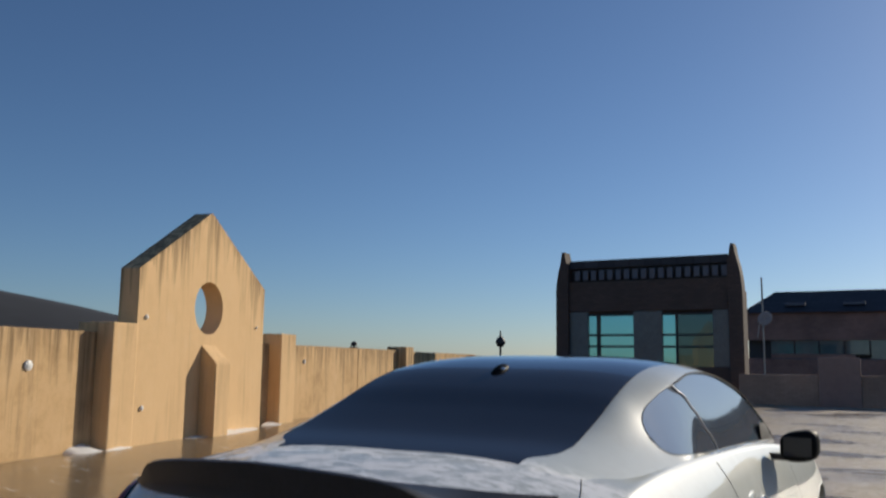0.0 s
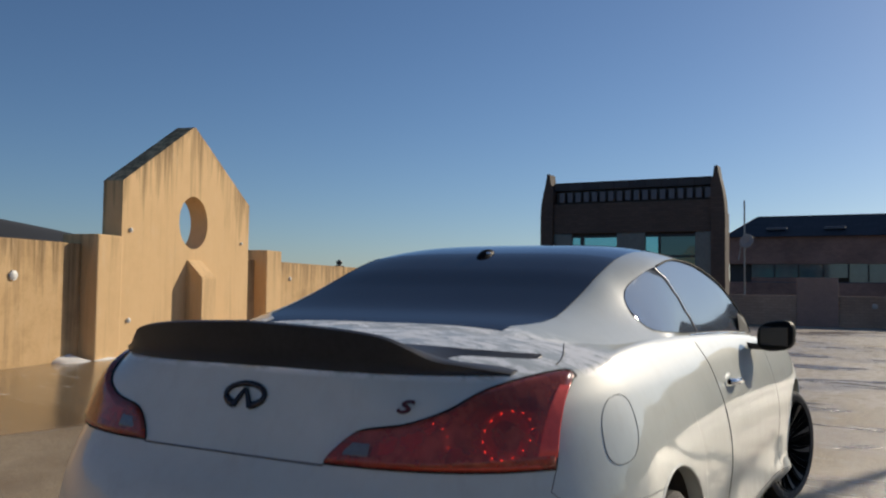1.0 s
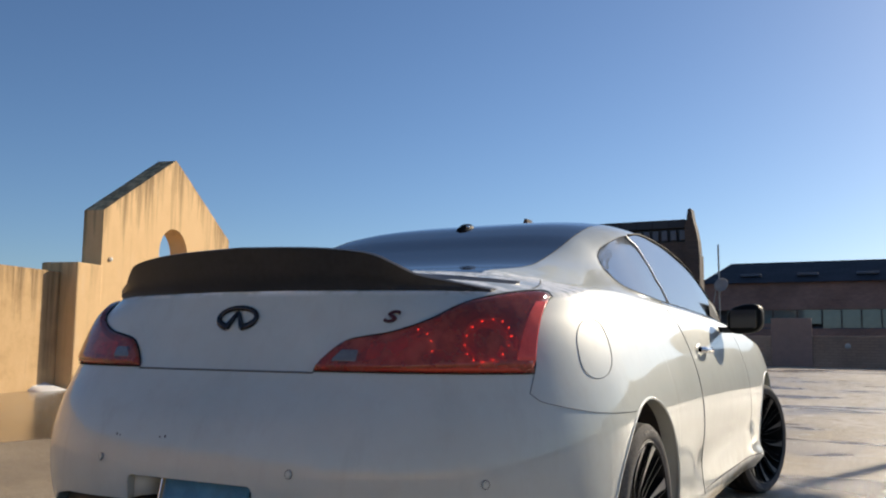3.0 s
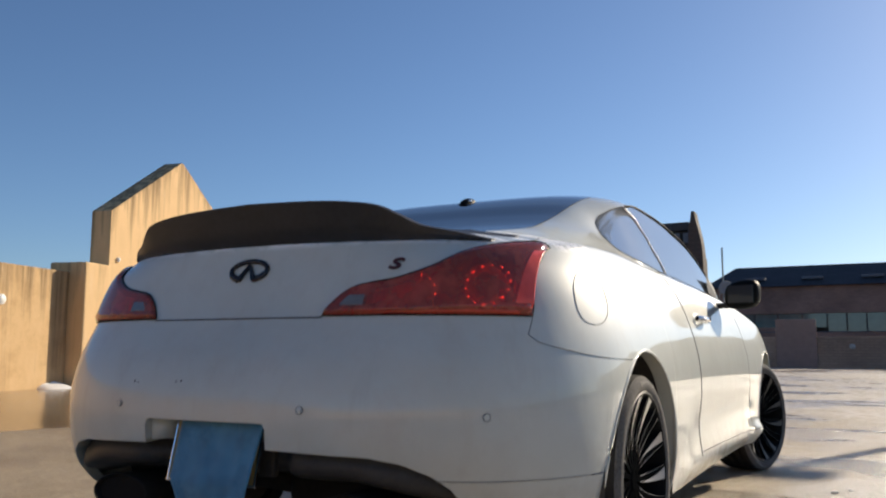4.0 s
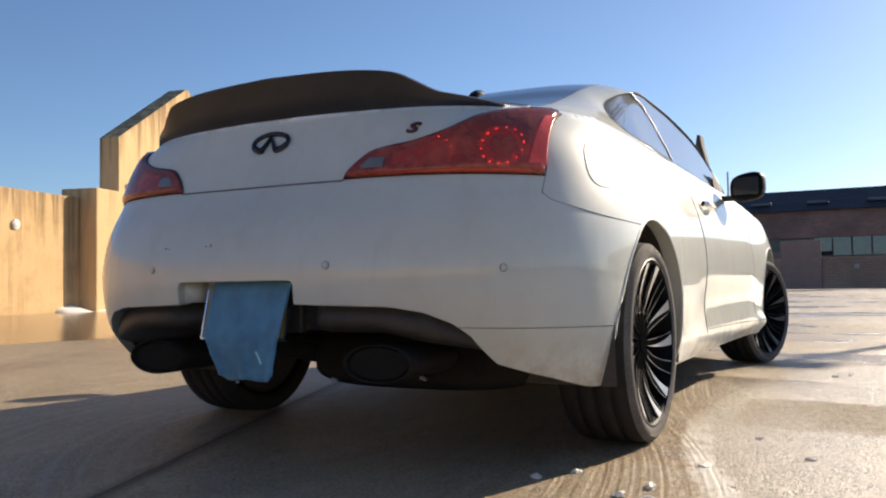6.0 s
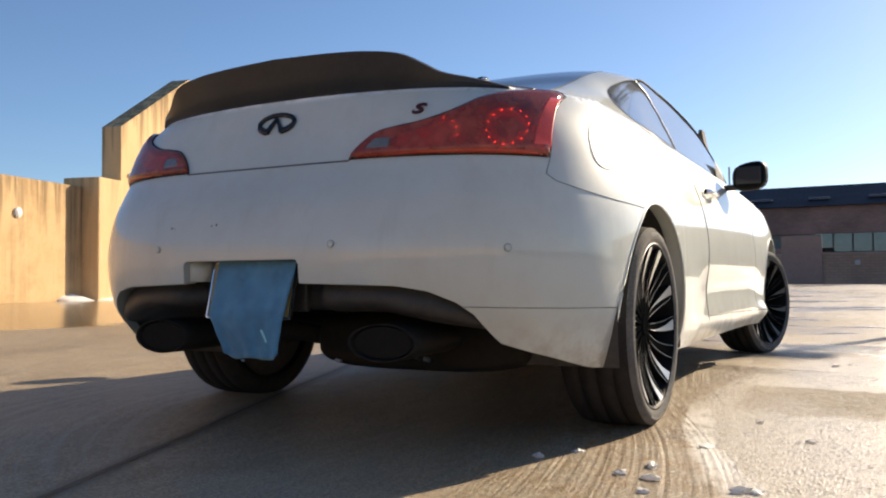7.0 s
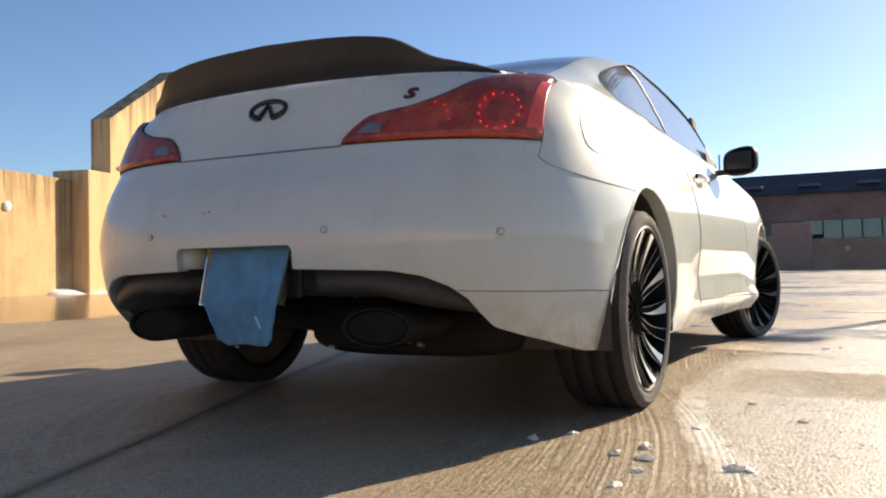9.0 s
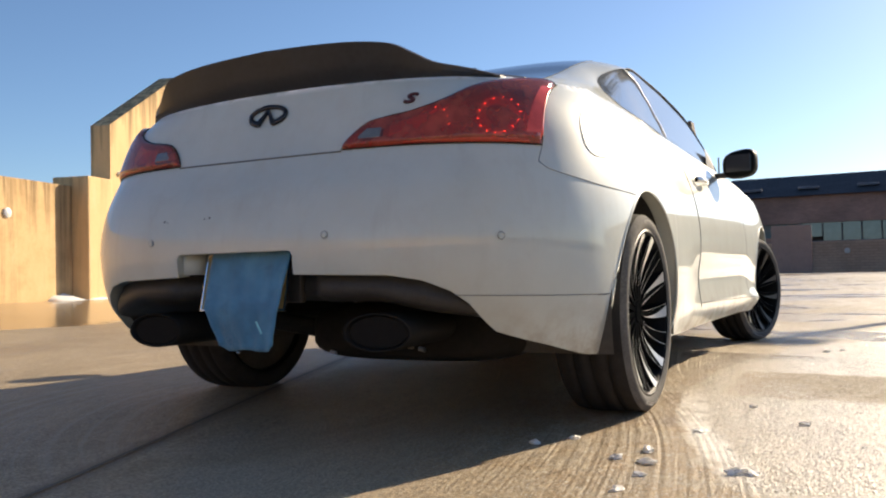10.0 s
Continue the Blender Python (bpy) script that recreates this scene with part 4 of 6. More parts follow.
def shell_point(u, z):
    """The car's flank at the height z: u runs 0..1 round the rear corner, 1..2 along the side, 2..3 round the nose."""
    yr, ye, w, n = smooth_table(REAR, z)
    yf, yb = smooth_table(FRONT, z)
    if u <= 1:
        a = u * math.pi / 2
        x, y = w * math.sin(a) ** (2 / n), yr + (ye - yr) * (1 - math.cos(a))
    elif u <= 2:
        x, y = w, ye + (yb - ye) * (u - 1)
    else:
        a = (3 - u) * math.pi / 2
        x, y = w * math.sin(a) ** (2 / 2.4), yf - (yf - yb) * (1 - math.cos(a))
    x *= smooth_table(PLAN, y)[0] if u > 1 else 1.0
    if 1 < u <= 2:
        # flared sill and a hollow over it
        run = step(1.50, 1.75, y) * step(3.66, 3.5, y)
        x += run * (0.016 + 0.018 * step(3.2, 3.5, y)) * math.exp(-((z - 0.29) / 0.055) ** 2) - 0.014 * step(1.7, 2.1, y) * step(3.55, 3.2, y) * math.exp(-((z - 0.44) / 0.075) ** 2)
        # the skirt kicks out before the front wheel
        x += 0.014 * step(3.36, 3.50, y) * step(3.60, 3.56, y) * step(0.36, 0.29, z)
    return Vector((x, y, z))


def lower_edge(p):
    """Height of the painted shell's lower edge at a point of its plan."""
    z = 0.225
    if p.y < 0.75:
        z = table(EDGE, abs(p.x))[0]
    for c in (AXLE_R, AXLE_F):
        d = abs(p.y - c[0])
        if d < ARCH_R and p.x > 0.6:
            z = max(z, c[1] + math.sqrt(ARCH_R ** 2 - d ** 2))
    return z


car = thing("coupe_car", (0, 0, 0), "pearl white two-door coupe with a black rear spoiler, dusty", "car")

cols = [0.6 * i / 40 for i in range(41)] + [0.6 + 0.4 * i / 80 for i in range(1, 81)] + [1 + i / 330 for i in range(1, 331)] + [2 + i / 40 for i in range(1, 41)]
# columns on the corner of the plate pocket
pocket_w, pocket_n = smooth_table(REAR, 0.5)[2:]
cols = sorted(cols + [math.asin((x / pocket_w) ** (pocket_n / 2)) * 2 / math.pi for x in (0.165, 0.182, 0.188, 0.191, 0.194, 0.1965, 0.1985, 0.200)])
LEVELS, CAP = 46, 48
half = []
for u in cols:
    mid = shell_point(u, 0.5)
    zb = lower_edge(mid)
    zt = smooth_table(TOPZ, shell_point(u, 0.9).y)[0]
    col = []
    edge = shell_point(u, zb)
    inward = Vector((-0.045, 0, 0)) if u > 0.75 else Vector((0, 0.045, 0))
    col.append(edge + inward)
    col.append(edge + inward * 0.12 + Vector((0, 0, -0.003)))
    for k in range(LEVELS + 1):
        col.append(shell_point(u, zb + (zt - zb) * k / LEVELS))
    top = col[-1]
    zs = smooth_table(SPINE, top.y)[0]
    for k in range(1, CAP + 1):
        c = k / CAP
        col.append(Vector((top.x * (1 - c), top.y, top.z + (zs - top.z) * (1 - (1 - c) ** 3.2) + 0.004 * c * (1 - c) * (1 if top.y < 1.2 else 2))))
    half.append(col)
half_n = grid_normals(half, -1.0)
if half_n[200][20][0] < 0:
    half_n = -half_n
# the flank's own slope; it fades into the shoulder's near the top
for i, u in enumerate(cols):
    for k in range(LEVELS + 1):
        z, e = half[i][k + 2].z, 0.002
        up = shell_point(u, z + e) - shell_point(u, z - e)
        if u < 0.03:
            n = Vector((0, -1, up.y / up.z))
        else:
            n = (shell_point(min(u + e, 2.999), z) - shell_point(u - e, z)).cross(up)
        n = n.normalized()
        f = min(1.0, (LEVELS - k) / 8)
        half_n[i][k + 2] = (n * f + Vector(half_n[i][k + 2]) * (1 - f)).normalized()

GAP_Z = 0.797


def region(i, j):
    """Which panel a cell of the shell belongs to."""
    p = half[i][j]
    if j >= LEVELS + 2:
        if p.y > 3.45:
            return "hood"
        return "trunk_lid" if p.y < 1.2 and p.x < 0.66 else "quarter_panel" if p.y < 1.97 else "cowl"
    if p.y < 0.9 and p.z < (GAP_Z if p.x < 0.768 else 0.72) and p.y < 0.78:
        return "rear_bumper"
    if p.x < 0.768 and p.y < 0.62 and p.z >= GAP_Z:
        return "trunk_lid"
    if p.z < 0.30 and 1.4 < p.y < 3.6:
        return "side_skirt"
    if p.y > 4.32:
        return "front_bumper"
    if p.y > 3.3:
        return "front_fender"
    return "door" if p.y > 1.99 else "quarter_panel"


cells = {}
for i in range(len(half) - 1):
    for j in range(len(half[0]) - 1):
        cells.setdefault(region(i, j), set()).add((i, j))
mirror_grid = [[Vector((-p.x * (1 - 0.05 * step(0.40, 0.28, p.z) * step(0.95, 0.7, p.y)), p.y, p.z)) for p in col] for col in half]
mirror_n = half_n * np.array((-1, 1, 1))
for name in ("rear_bumper", "trunk_lid", "quarter_panel", "side_skirt", "door", "cowl", "front_fender", "hood", "front_bumper"):
    keep = cells[name]
    if name in ("rear_bumper", "trunk_lid", "hood", "cowl", "front_bumper"):
        # one panel across the car: both halves in one mesh
        grid = [mirror_grid[i] for i in range(len(half) - 1, -1, -1)] + half[1:]
        nrm = np.concatenate([mirror_n[::-1], half_n[1:]])
        m = len(half) - 1
        sheet(name, grid, PAINT, car, normals=nrm, keep=lambda i, j: ((m - 1 - i, j) if i < m else (i - m, j)) in keep)
    else:
        sheet(name, half, PAINT, car, normals=half_n, keep=lambda i, j: (i, j) in keep)
        sheet(name, mirror_grid, PAINT, car, normals=mirror_n, keep=lambda i, j: (i, j) in keep)


def off_shell(x, z, out=0.0):
    """A point on the rear face, pushed out by some metres along its normal, and the normal."""
    p = Vector((x, rear_y(x, z), z))
    e = 0.004
    dx = Vector((e, rear_y(x + e, z) - p.y, 0)) if abs(x) < 0.86 else Vector((0, 1, 0))
    dz = Vector((0, rear_y(x, z + e) - p.y, e))
    n = dx.cross(dz).normalized()
    if n.y > 0:
        n = -n
    return p + n * out, n


def side_point(y, z, out=0.0):
    yr, ye, w, n = smooth_table(REAR, z)
    yf, yb = smooth_table(FRONT, z)
    p = shell_point(1 + (y - ye) / (yb - ye), z) if y >= ye else Vector((0, 0, 0))
    if y < ye:
        a = math.acos(max(-1, min(1, 1 - (y - yr) / (ye - yr))))
        p = Vector((w * math.sin(a) ** (2 / n), y, z))
    return p + Vector((out, 0, 0))


def seam(name, pts, r=0.0022, mat=SEAM):
    bm = bmesh.new()
    tube(bm, pts, r, 5)
    return part(name, bm, mat, car, smooth=True)


# shut lines
seam("trunk_gap", [off_shell(-0.285 + 0.57 * k / 30, GAP_Z, 0.0005)[0] for k in range(31)], 0.0026)
for sgn in (1, -1):
    def flip(pts):
        return [Vector((p.x * sgn, p.y, p.z)) for p in pts]
    bm = bmesh.new()
    low = [(0.48, 0.748), (0.517, 0.734), (0.557, 0.724), (0.615, 0.713), (0.686, 0.703), (0.778, 0.696), (0.95, 0.690)]
    y0 = rear_y(0.758, 0.752) + 0.004
    pts = [off_shell(0.758, 0.80 - 0.046 * k / 8, 0.0005)[0] for k in range(9)]
    pts += [side_point(y, smooth_table(low, y)[0] + 0.010 * step(y0 + 0.014, y0, y), 0.0006) for y in [y0 + (0.947 - y0) * k / 60 for k in range(61)]]
    seam("bumper_gap", flip(pts), 0.001)
    seam("skirt_gap", flip([off_shell(0.60 + 0.27 * k / 20, 0.415 - 0.012 * k / 20, 0.0008)[0] for k in range(21)] + [side_point(0.66 + 0.03 * k, 0.402, 0.0008) for k in range(3)]), 0.001)
    seam("door_gap", flip([side_point(1.985 + 0.018 * math.sin(k / 20 * 3.1), 0.31 + 0.70 * k / 20, 0.0008) for k in range(21)]), 0.0016)
    seam("door_gap", flip([side_point(3.36 - 0.05 * k / 20, 0.31 + 0.66 * k / 20, 0.0002) for k in range(21)]), 0.0007)
    seam("sill_gap", flip([side_point(1.97 + 0.075 * k, 0.326 - 0.0012 * k, 0.0008) for k in range(21)]), 0.002)
    # fuel door on the car's right flank only
fuel = [side_point(0.778 + 0.088 * math.copysign(abs(math.cos(a)) ** 0.85, math.cos(a)) + 0.040 * math.sin(a), 0.862 + 0.077 * math.copysign(abs(math.sin(a)) ** 0.85, math.sin(a)), 0.0006) for a in [2 * math.pi * k / 48 for k in range(49)]]
seam("fuel_door_outline", fuel, 0.0009)

# ---- greenhouse ----
ROOF = [(0.86, 0.70, 1.022, 1.058), (0.95, 0.712, 1.030, 1.088), (1.15, 0.732, 1.040, 1.135), (1.35, 0.734, 1.042, 1.203), (1.55, 0.730, 1.042, 1.282), (1.75, 0.726, 1.04, 1.345), (2.0, 0.726, 1.035, 1.385), (2.35, 0.727, 1.025, 1.398), (2.7, 0.732, 1.01, 1.375),
        (3.0, 0.738, 1.0, 1.305), (3.3, 0.738, 0.985, 1.16), (3.62, 0.72, 0.965, 0.98)]


def square(y):
    """How boxy the roof's cross-section is; the rear pillars have the fullest shoulders."""
    return 3.75 + 0.25 * step(2.3, 1.7, y)


SIDE_TOP = [(1.47, 1.125), (1.49, 1.155), (1.53, 1.186), (1.62, 1.228), (1.8, 1.282), (2.1, 1.322), (2.4, 1.328), (2.7, 1.30), (3.0, 1.22), (3.3, 1.08), (3.45, 0.99)]
SIDE_LOW = [(1.47, 1.125), (1.49, 1.095), (1.56, 1.070), (1.8, 1.052), (2.4, 1.036), (3.0, 1.014), (3.45, 0.99)]
GLASS_W = [(0.98, 0.44), (1.01, 0.48), (1.05, 0.510), (1.12, 0.525), (1.25, 0.525), (1.45, 0.525), (1.74, 0.525), (2.72, 0.52), (3.62, 0.62)]


def deck_z(x, y):
    """Height of the boot lid and its shoulders."""
    zt, zs = smooth_table(TOPZ, y)[0], smooth_table(SPINE, y)[0]
    xt = max(side_point(max(y, 0.4), zt).x, abs(x))
    c = 1 - abs(x) / xt
    return zt + (zs - zt) * (1 - (1 - c) ** 3.2) + 0.004 * c * (1 - c)


def spread(stops, counts):
    out = [stops[0]]
    for a, b, c in zip(stops, stops[1:], counts):
        out += [a + (b - a) * k / c for k in range(1, c + 1)]
    return out


# rows and columns fall on the edges of the panes
rows_y = spread([0.88, 1.47, 1.56, 1.74, 2.72, 3.30, 3.45, 3.62], [44, 14, 20, 40, 30, 12, 8])
C_LOW, C_SIDE, C_PILLAR, C_TOP = 5, 12, 16, 20
house = []
for y in rows_y:
    xb, zb, zt = smooth_table(ROOF, y)
    tall, sq = zt - zb + 0.01, square(y)

    def angle_of(z):
        return math.asin(min(max((z - zb + 0.01) / tall, 0.02), 0.98) ** (sq / 2))
    a_g = math.acos(min(table(GLASS_W, y)[0] / xb, 0.97) ** (sq / 2))
    a_low = min(angle_of(smooth_table(SIDE_LOW, y)[0]), a_g * 0.85)
    a_top = min(max(angle_of(smooth_table(SIDE_TOP, y)[0]), a_low), a_g * 0.9)
    right = spread([0.0, a_low, a_top, a_g, math.pi / 2], [C_LOW, C_SIDE, C_PILLAR, C_TOP])
    row = []
    for a in right + [math.pi - q for q in right[-2::-1]]:
        ca, sa = math.cos(a), max(math.sin(a), 0.0)
        row.append(Vector((xb * math.copysign(abs(ca) ** (2 / sq), ca), y, zb - 0.01 + tall * sa ** (2 / sq))))
    # the rear pillar falls nearly straight from the screen's edge to the shoulder
    lean, edge_p = step(1.95, 1.5, y), row[C_LOW + C_SIDE + C_PILLAR]
    for p in row:
        if p.z < edge_p.z and lean:
            t = min(max(1 - (p.z - zb + 0.01) / (edge_p.z - zb + 0.01), 0.0), 1.0)
            p.x = math.copysign(abs(p.x) * (1 - lean) + lean * (edge_p.x + (xb - edge_p.x) * t ** 0.72), p.x)
    # its foot runs out smoothly over the shoulder
    if y < 2.05:
        edge_j = C_LOW + C_SIDE + C_PILLAR
        for p in row[:edge_j] + row[-edge_j:]:
            base = deck_z(p.x, y)
            rise, k = p.z - base, 0.014 * step(2.05, 1.75, y)
            p.z = base + (rise + math.sqrt(rise * rise + k * k)) / 2 if k else p.z
        # the rim of the sheet dips under the shoulder
        for p in (row[0], row[-1]):
            p.z -= 0.007
        for p in row[:edge_j] + row[-edge_j:]:
            p.z -= 0.008 * step(0.93, 0.88, y)
    if 1.47 < y < 3.45:
        # the panes are nearly flat between their lower and upper edges
        for a, b in ((C_LOW, C_LOW + C_SIDE), (len(row) - 1 - C_LOW, len(row) - 1 - C_LOW - C_SIDE)):
            low, high = row[a].copy(), row[b].copy()
            for k in range(1, C_SIDE):
                f = k / C_SIDE
                row[a + (k if b > a else -k)] = low.lerp(high, f) + Vector((math.copysign(0.006, low.x), 0, 0)) * 4 * f * (1 - f)
    house.append(row)
NY, NA = len(house) - 1, len(house[0]) - 1
EDGE_G = C_LOW + C_SIDE + C_PILLAR
house_n = np.zeros((NY + 1, NA + 1, 3))
for i, y in enumerate(rows_y):
    lower, upper = (smooth_table(ROOF, q) for q in (y - 0.004, y + 0.004))
    xb, zb, zt = smooth_table(ROOF, y)
    for j, p in enumerate(house[i]):
        # gradient of the roof's implicit form
        def form(row, x, z):
            return (abs(x) / row[0]) ** square(y) + (max(z - row[1] + 0.01, 0) / (row[2] - row[1] + 0.01)) ** square(y)
        e = 0.002
        gx = form((xb, zb, zt), p.x + e, p.z) - form((xb, zb, zt), p.x - e, p.z)
        gz = form((xb, zb, zt), p.x, p.z + e) - form((xb, zb, zt), p.x, max(p.z - e, zb - 0.01))
        gy = (form(upper, p.x, p.z) - form(lower, p.x, p.z)) * e * 2 / 0.008
        nn = Vector((gx, gy, gz))
        house_n[i][j] = nn.normalized() if nn.length > 1e-9 else (0, 0, 1)
glass_n = house_n.copy()
for i in range(1, NY):
    for a, b in ((C_LOW, C_LOW + C_SIDE), (NA - C_LOW, NA - C_LOW - C_SIDE)):
        up = house[i][b] - house[i][a]
        if up.length < 0.01:
            continue
        side = (house[i + 1][a] - house[i - 1][a]).cross(up).normalized()
        side = side if side.x * house[i][a].x > 0 else -side
        for k in range(min(a, b), max(a, b) + 1):
            f = abs(k - a) / C_SIDE - 0.5
            glass_n[i][k] = (side + Vector((0, 0, 0.10 * f))).normalized()
# the foot of the rear pillar flows into the shoulder
roof_n = house_n.copy()
slope_n = grid_normals(house)
if slope_n[40][EDGE_G][2] < 0:
    slope_n = -slope_n
for i, y in enumerate(rows_y):
    if y > 2.0:
        continue
    for j, p in enumerate(house[i]):
        rise = p.z - deck_z(min(abs(p.x), 0.70), y)
        w = (1 - step(0.0, 0.12, rise)) * step(1.9, 1.5, y)
        lay = Vector((math.copysign(0.42, p.x) * step(0.3, 0.70, abs(p.x)), -0.04, 0.75)).normalized()
        own = Vector(house_n[i][j]).lerp(Vector(slope_n[i][j]), step(2.0, 1.7, y))
        roof_n[i][j] = (own.normalized() * (1 - w) + lay * w).normalized()


# the rear screen is flatter than the roof around it
rear_n = house_n.copy()
rear_n[:, :, 0] *= 0.4
rear_n /= np.linalg.norm(rear_n, axis=2, keepdims=True)


def house_kind(i, j):
    y = (rows_y[i] + rows_y[i + 1]) / 2
    q = min(j, NA - 1 - j)
    if 1.47 < y < 3.45 and C_LOW <= q < C_LOW + C_SIDE:
        return "side"
    if q >= EDGE_G:
        return "rear" if y < 1.74 else "top" if y < 2.72 else "front"
    return "roof"


hk = {(i, j): house_kind(i, j) for i in range(NY) for j in range(NA)}
sheet("roof", house, PAINT, car, normals=roof_n, keep=lambda i, j: hk[i, j] == "roof")
sheet("roof_panel", house, GLOSS_BLACK, car, "gloss black roof panel", normals=house_n, keep=lambda i, j: hk[i, j] == "top")
sheet("rear_window", house, GLASS_DARK, car, "dark tinted rear window", normals=rear_n, keep=lambda i, j: hk[i, j] == "rear")
sheet("windshield", house, GLASS_DARK, car, "windscreen glass", normals=house_n, keep=lambda i, j: hk[i, j] == "front")
for sgn in (1, -1):
    sheet("side_window", house, GLASS_SIDE, car, "pale reflecting side window", normals=glass_n, keep=lambda i, j: hk[i, j] == "side" and (j < NA / 2) == (sgn > 0))


def on_house(i, j, out):
    return house[i][j] + Vector(house_n[i][j]) * out


def house_at(y, z, out=0.0):
    """The right flank of the greenhouse at y and z."""
    xb, zb, zt = smooth_table(ROOF, y)
    h = min(max((z - zb + 0.01) / (zt - zb + 0.01), 0), 1)
    return Vector((xb * (1 - h ** square(y)) ** (1 / square(y)) + out, y, z))


for sgn in (1, -1):
    def fl(pts):
        return [Vector((p.x * sgn, p.y, p.z)) for p in pts]
    inside_rows = [i for i, y in enumerate(rows_y) if 1.47 <= y <= 3.45]
    ring_pts = [on_house(i, C_LOW, 0.001) for i in inside_rows] + [on_house(i, C_LOW + C_SIDE, 0.001) for i in inside_rows[::-1]]
    seam("window_trim", fl(ring_pts), 0.0013, SEAM)
    seam("belt_moulding", fl([house_at(y, smooth_table(SIDE_LOW, y)[0] - 0.010, 0.005) for y in [2.0 + 1.35 * k / 40 for k in range(41)]]), 0.005, CHROME)
    seam("roof_rail", fl([on_house(i, C_LOW + C_SIDE, 0.003) for i in inside_rows if rows_y[i] > 1.85]), 0.0045, TRIM)

    def on_pane(y, f, out):
        i = min(range(len(rows_y)), key=lambda q: abs(rows_y[q] - y))
        return house[i][C_LOW].lerp(house[i][C_LOW + C_SIDE], f) + Vector(glass_n[i][C_LOW + C_SIDE // 2]) * (out + 0.022 * f * (1 - f))
    bm = bmesh.new()
    tube(bm, fl([on_pane(1.84 + 0.32 * k / 10, 1 - k / 10, 0.002) for k in range(11)]), 0.003, 6)
    part("quarter_window_post", bm, MACHINED, car, smooth=True)
    # rear glass edge mouldings
    pts = [on_house(i, EDGE_G, 0.0005) for i, y in enumerate(rows_y) if 1.04 < y < 1.78]
    seam("rear_window_trim", fl(pts), 0.0012, TRIM)
    lid = [(0.60 + 0.085 * step(1.05, 0.70, y), y) for y in [0.70 + 0.42 * k / 20 for k in range(21)]]
    seam("trunk_gap", fl([Vector((x, y, deck_z(x, y) + 0.0005)) for x, y in lid]), 0.0016)

# roof fin
bm = bmesh.new()
sec = []
for k in range(13):
    f = k / 12
    y = 1.66 + 0.125 * f
    zr = smooth_table(ROOF, y)[2] - 0.004
    h, w = 0.022 * math.sin(math.pi * (0.16 + 0.84 * f)) ** 0.8 + 0.002, 0.026 * math.sin(math.pi * (0.12 + 0.88 * f)) ** 0.7 + 0.002
    sec.append([bm.verts.new((0.004 + w * math.cos(math.pi * j / 8), y, zr + h * math.sin(math.pi * j / 8))) for j in range(9)])
for a, b in zip(sec, sec[1:]):
    for j in range(8):
        bm.faces.new((a[j], a[j + 1], b[j + 1], b[j]))
bm.faces.new(sec[0])
bmesh.ops.recalc_face_normals(bm, faces=bm.faces)
fin = part("antenna_fin", bm, RIM_BLACK, car, "small black roof antenna fin", smooth=True)
bm = bmesh.new()
bmesh.ops.create_uvsphere(bm, u_segments=14, v_segments=8, radius=1, matrix=Matrix.Translation((0.022, 1.70, smooth_table(ROOF, 1.70)[2] + 0.008)) @ Matrix.Diagonal((0.009, 0.014, 0.007, 1)))
part("fin_badge", bm, CHROME, fin, smooth=True)

# ---- rear spoiler ----
LIP = [(0.0, 0.113), (0.2, 0.106), (0.32, 0.097), (0.40, 0.083), (0.45, 0.058), (0.49, 0.036), (0.56, 0.021), (0.635, 0.004)]
bm = bmesh.new()
stations = []
for k in range(97):
    x = -0.635 + 1.27 * k / 96
    h = smooth_table(LIP, abs(x))[0]
    y0, z0 = rear_y(x, 1.0), 1.0
    zd = lambda y: deck_z(x, y)
    yl = y0 - 0.04 * min(1, h / 0.08)
    prof = [(y0 + 0.012, z0 - 0.004), (y0 - 0.003, z0 + 0.004), (y0 - 0.008 - 0.4 * (y0 - yl), z0 + 0.45 * h), (yl, z0 + h - 0.006), (yl - 0.003, z0 + h), (yl + 0.010, z0 + h + 0.004),
            (y0 + 0.05, z0 + 0.72 * h + 0.006), (y0 + 0.11, z0 + 0.42 * h + 0.012), (y0 + 0.19, zd(y0 + 0.19) + 0.006), (y0 + 0.20, zd(y0 + 0.2) - 0.012)]
    stations.append([bm.verts.new((x, py, pz)) for py, pz in prof])
for a, b in zip(stations, stations[1:]):
    for j in range(len(a) - 1):
        bm.faces.new((a[j], a[j + 1], b[j + 1], b[j]))
bm.faces.new(stations[0])
bm.faces.new(stations[-1][::-1])
bmesh.ops.recalc_face_normals(bm, faces=bm.faces)
spoiler = part("rear_spoiler", bm, SPOILER_BLACK, car, "black ducktail spoiler, dusty", smooth=True)
es = spoiler.modifiers.new("edges", "EDGE_SPLIT")
es.split_angle = radians(38)

# ---- tail lights ----
LAMP_TOP = [(0.280, 0.797), (0.300, 0.826), (0.328, 0.856), (0.355, 0.874), (0.40, 0.884), (0.466, 0.896), (0.546, 0.928), (0.601, 0.968), (0.655, 0.992), (0.705, 1.006), (0.724, 1.005), (0.738, 0.990), (0.7385, 0.985)]


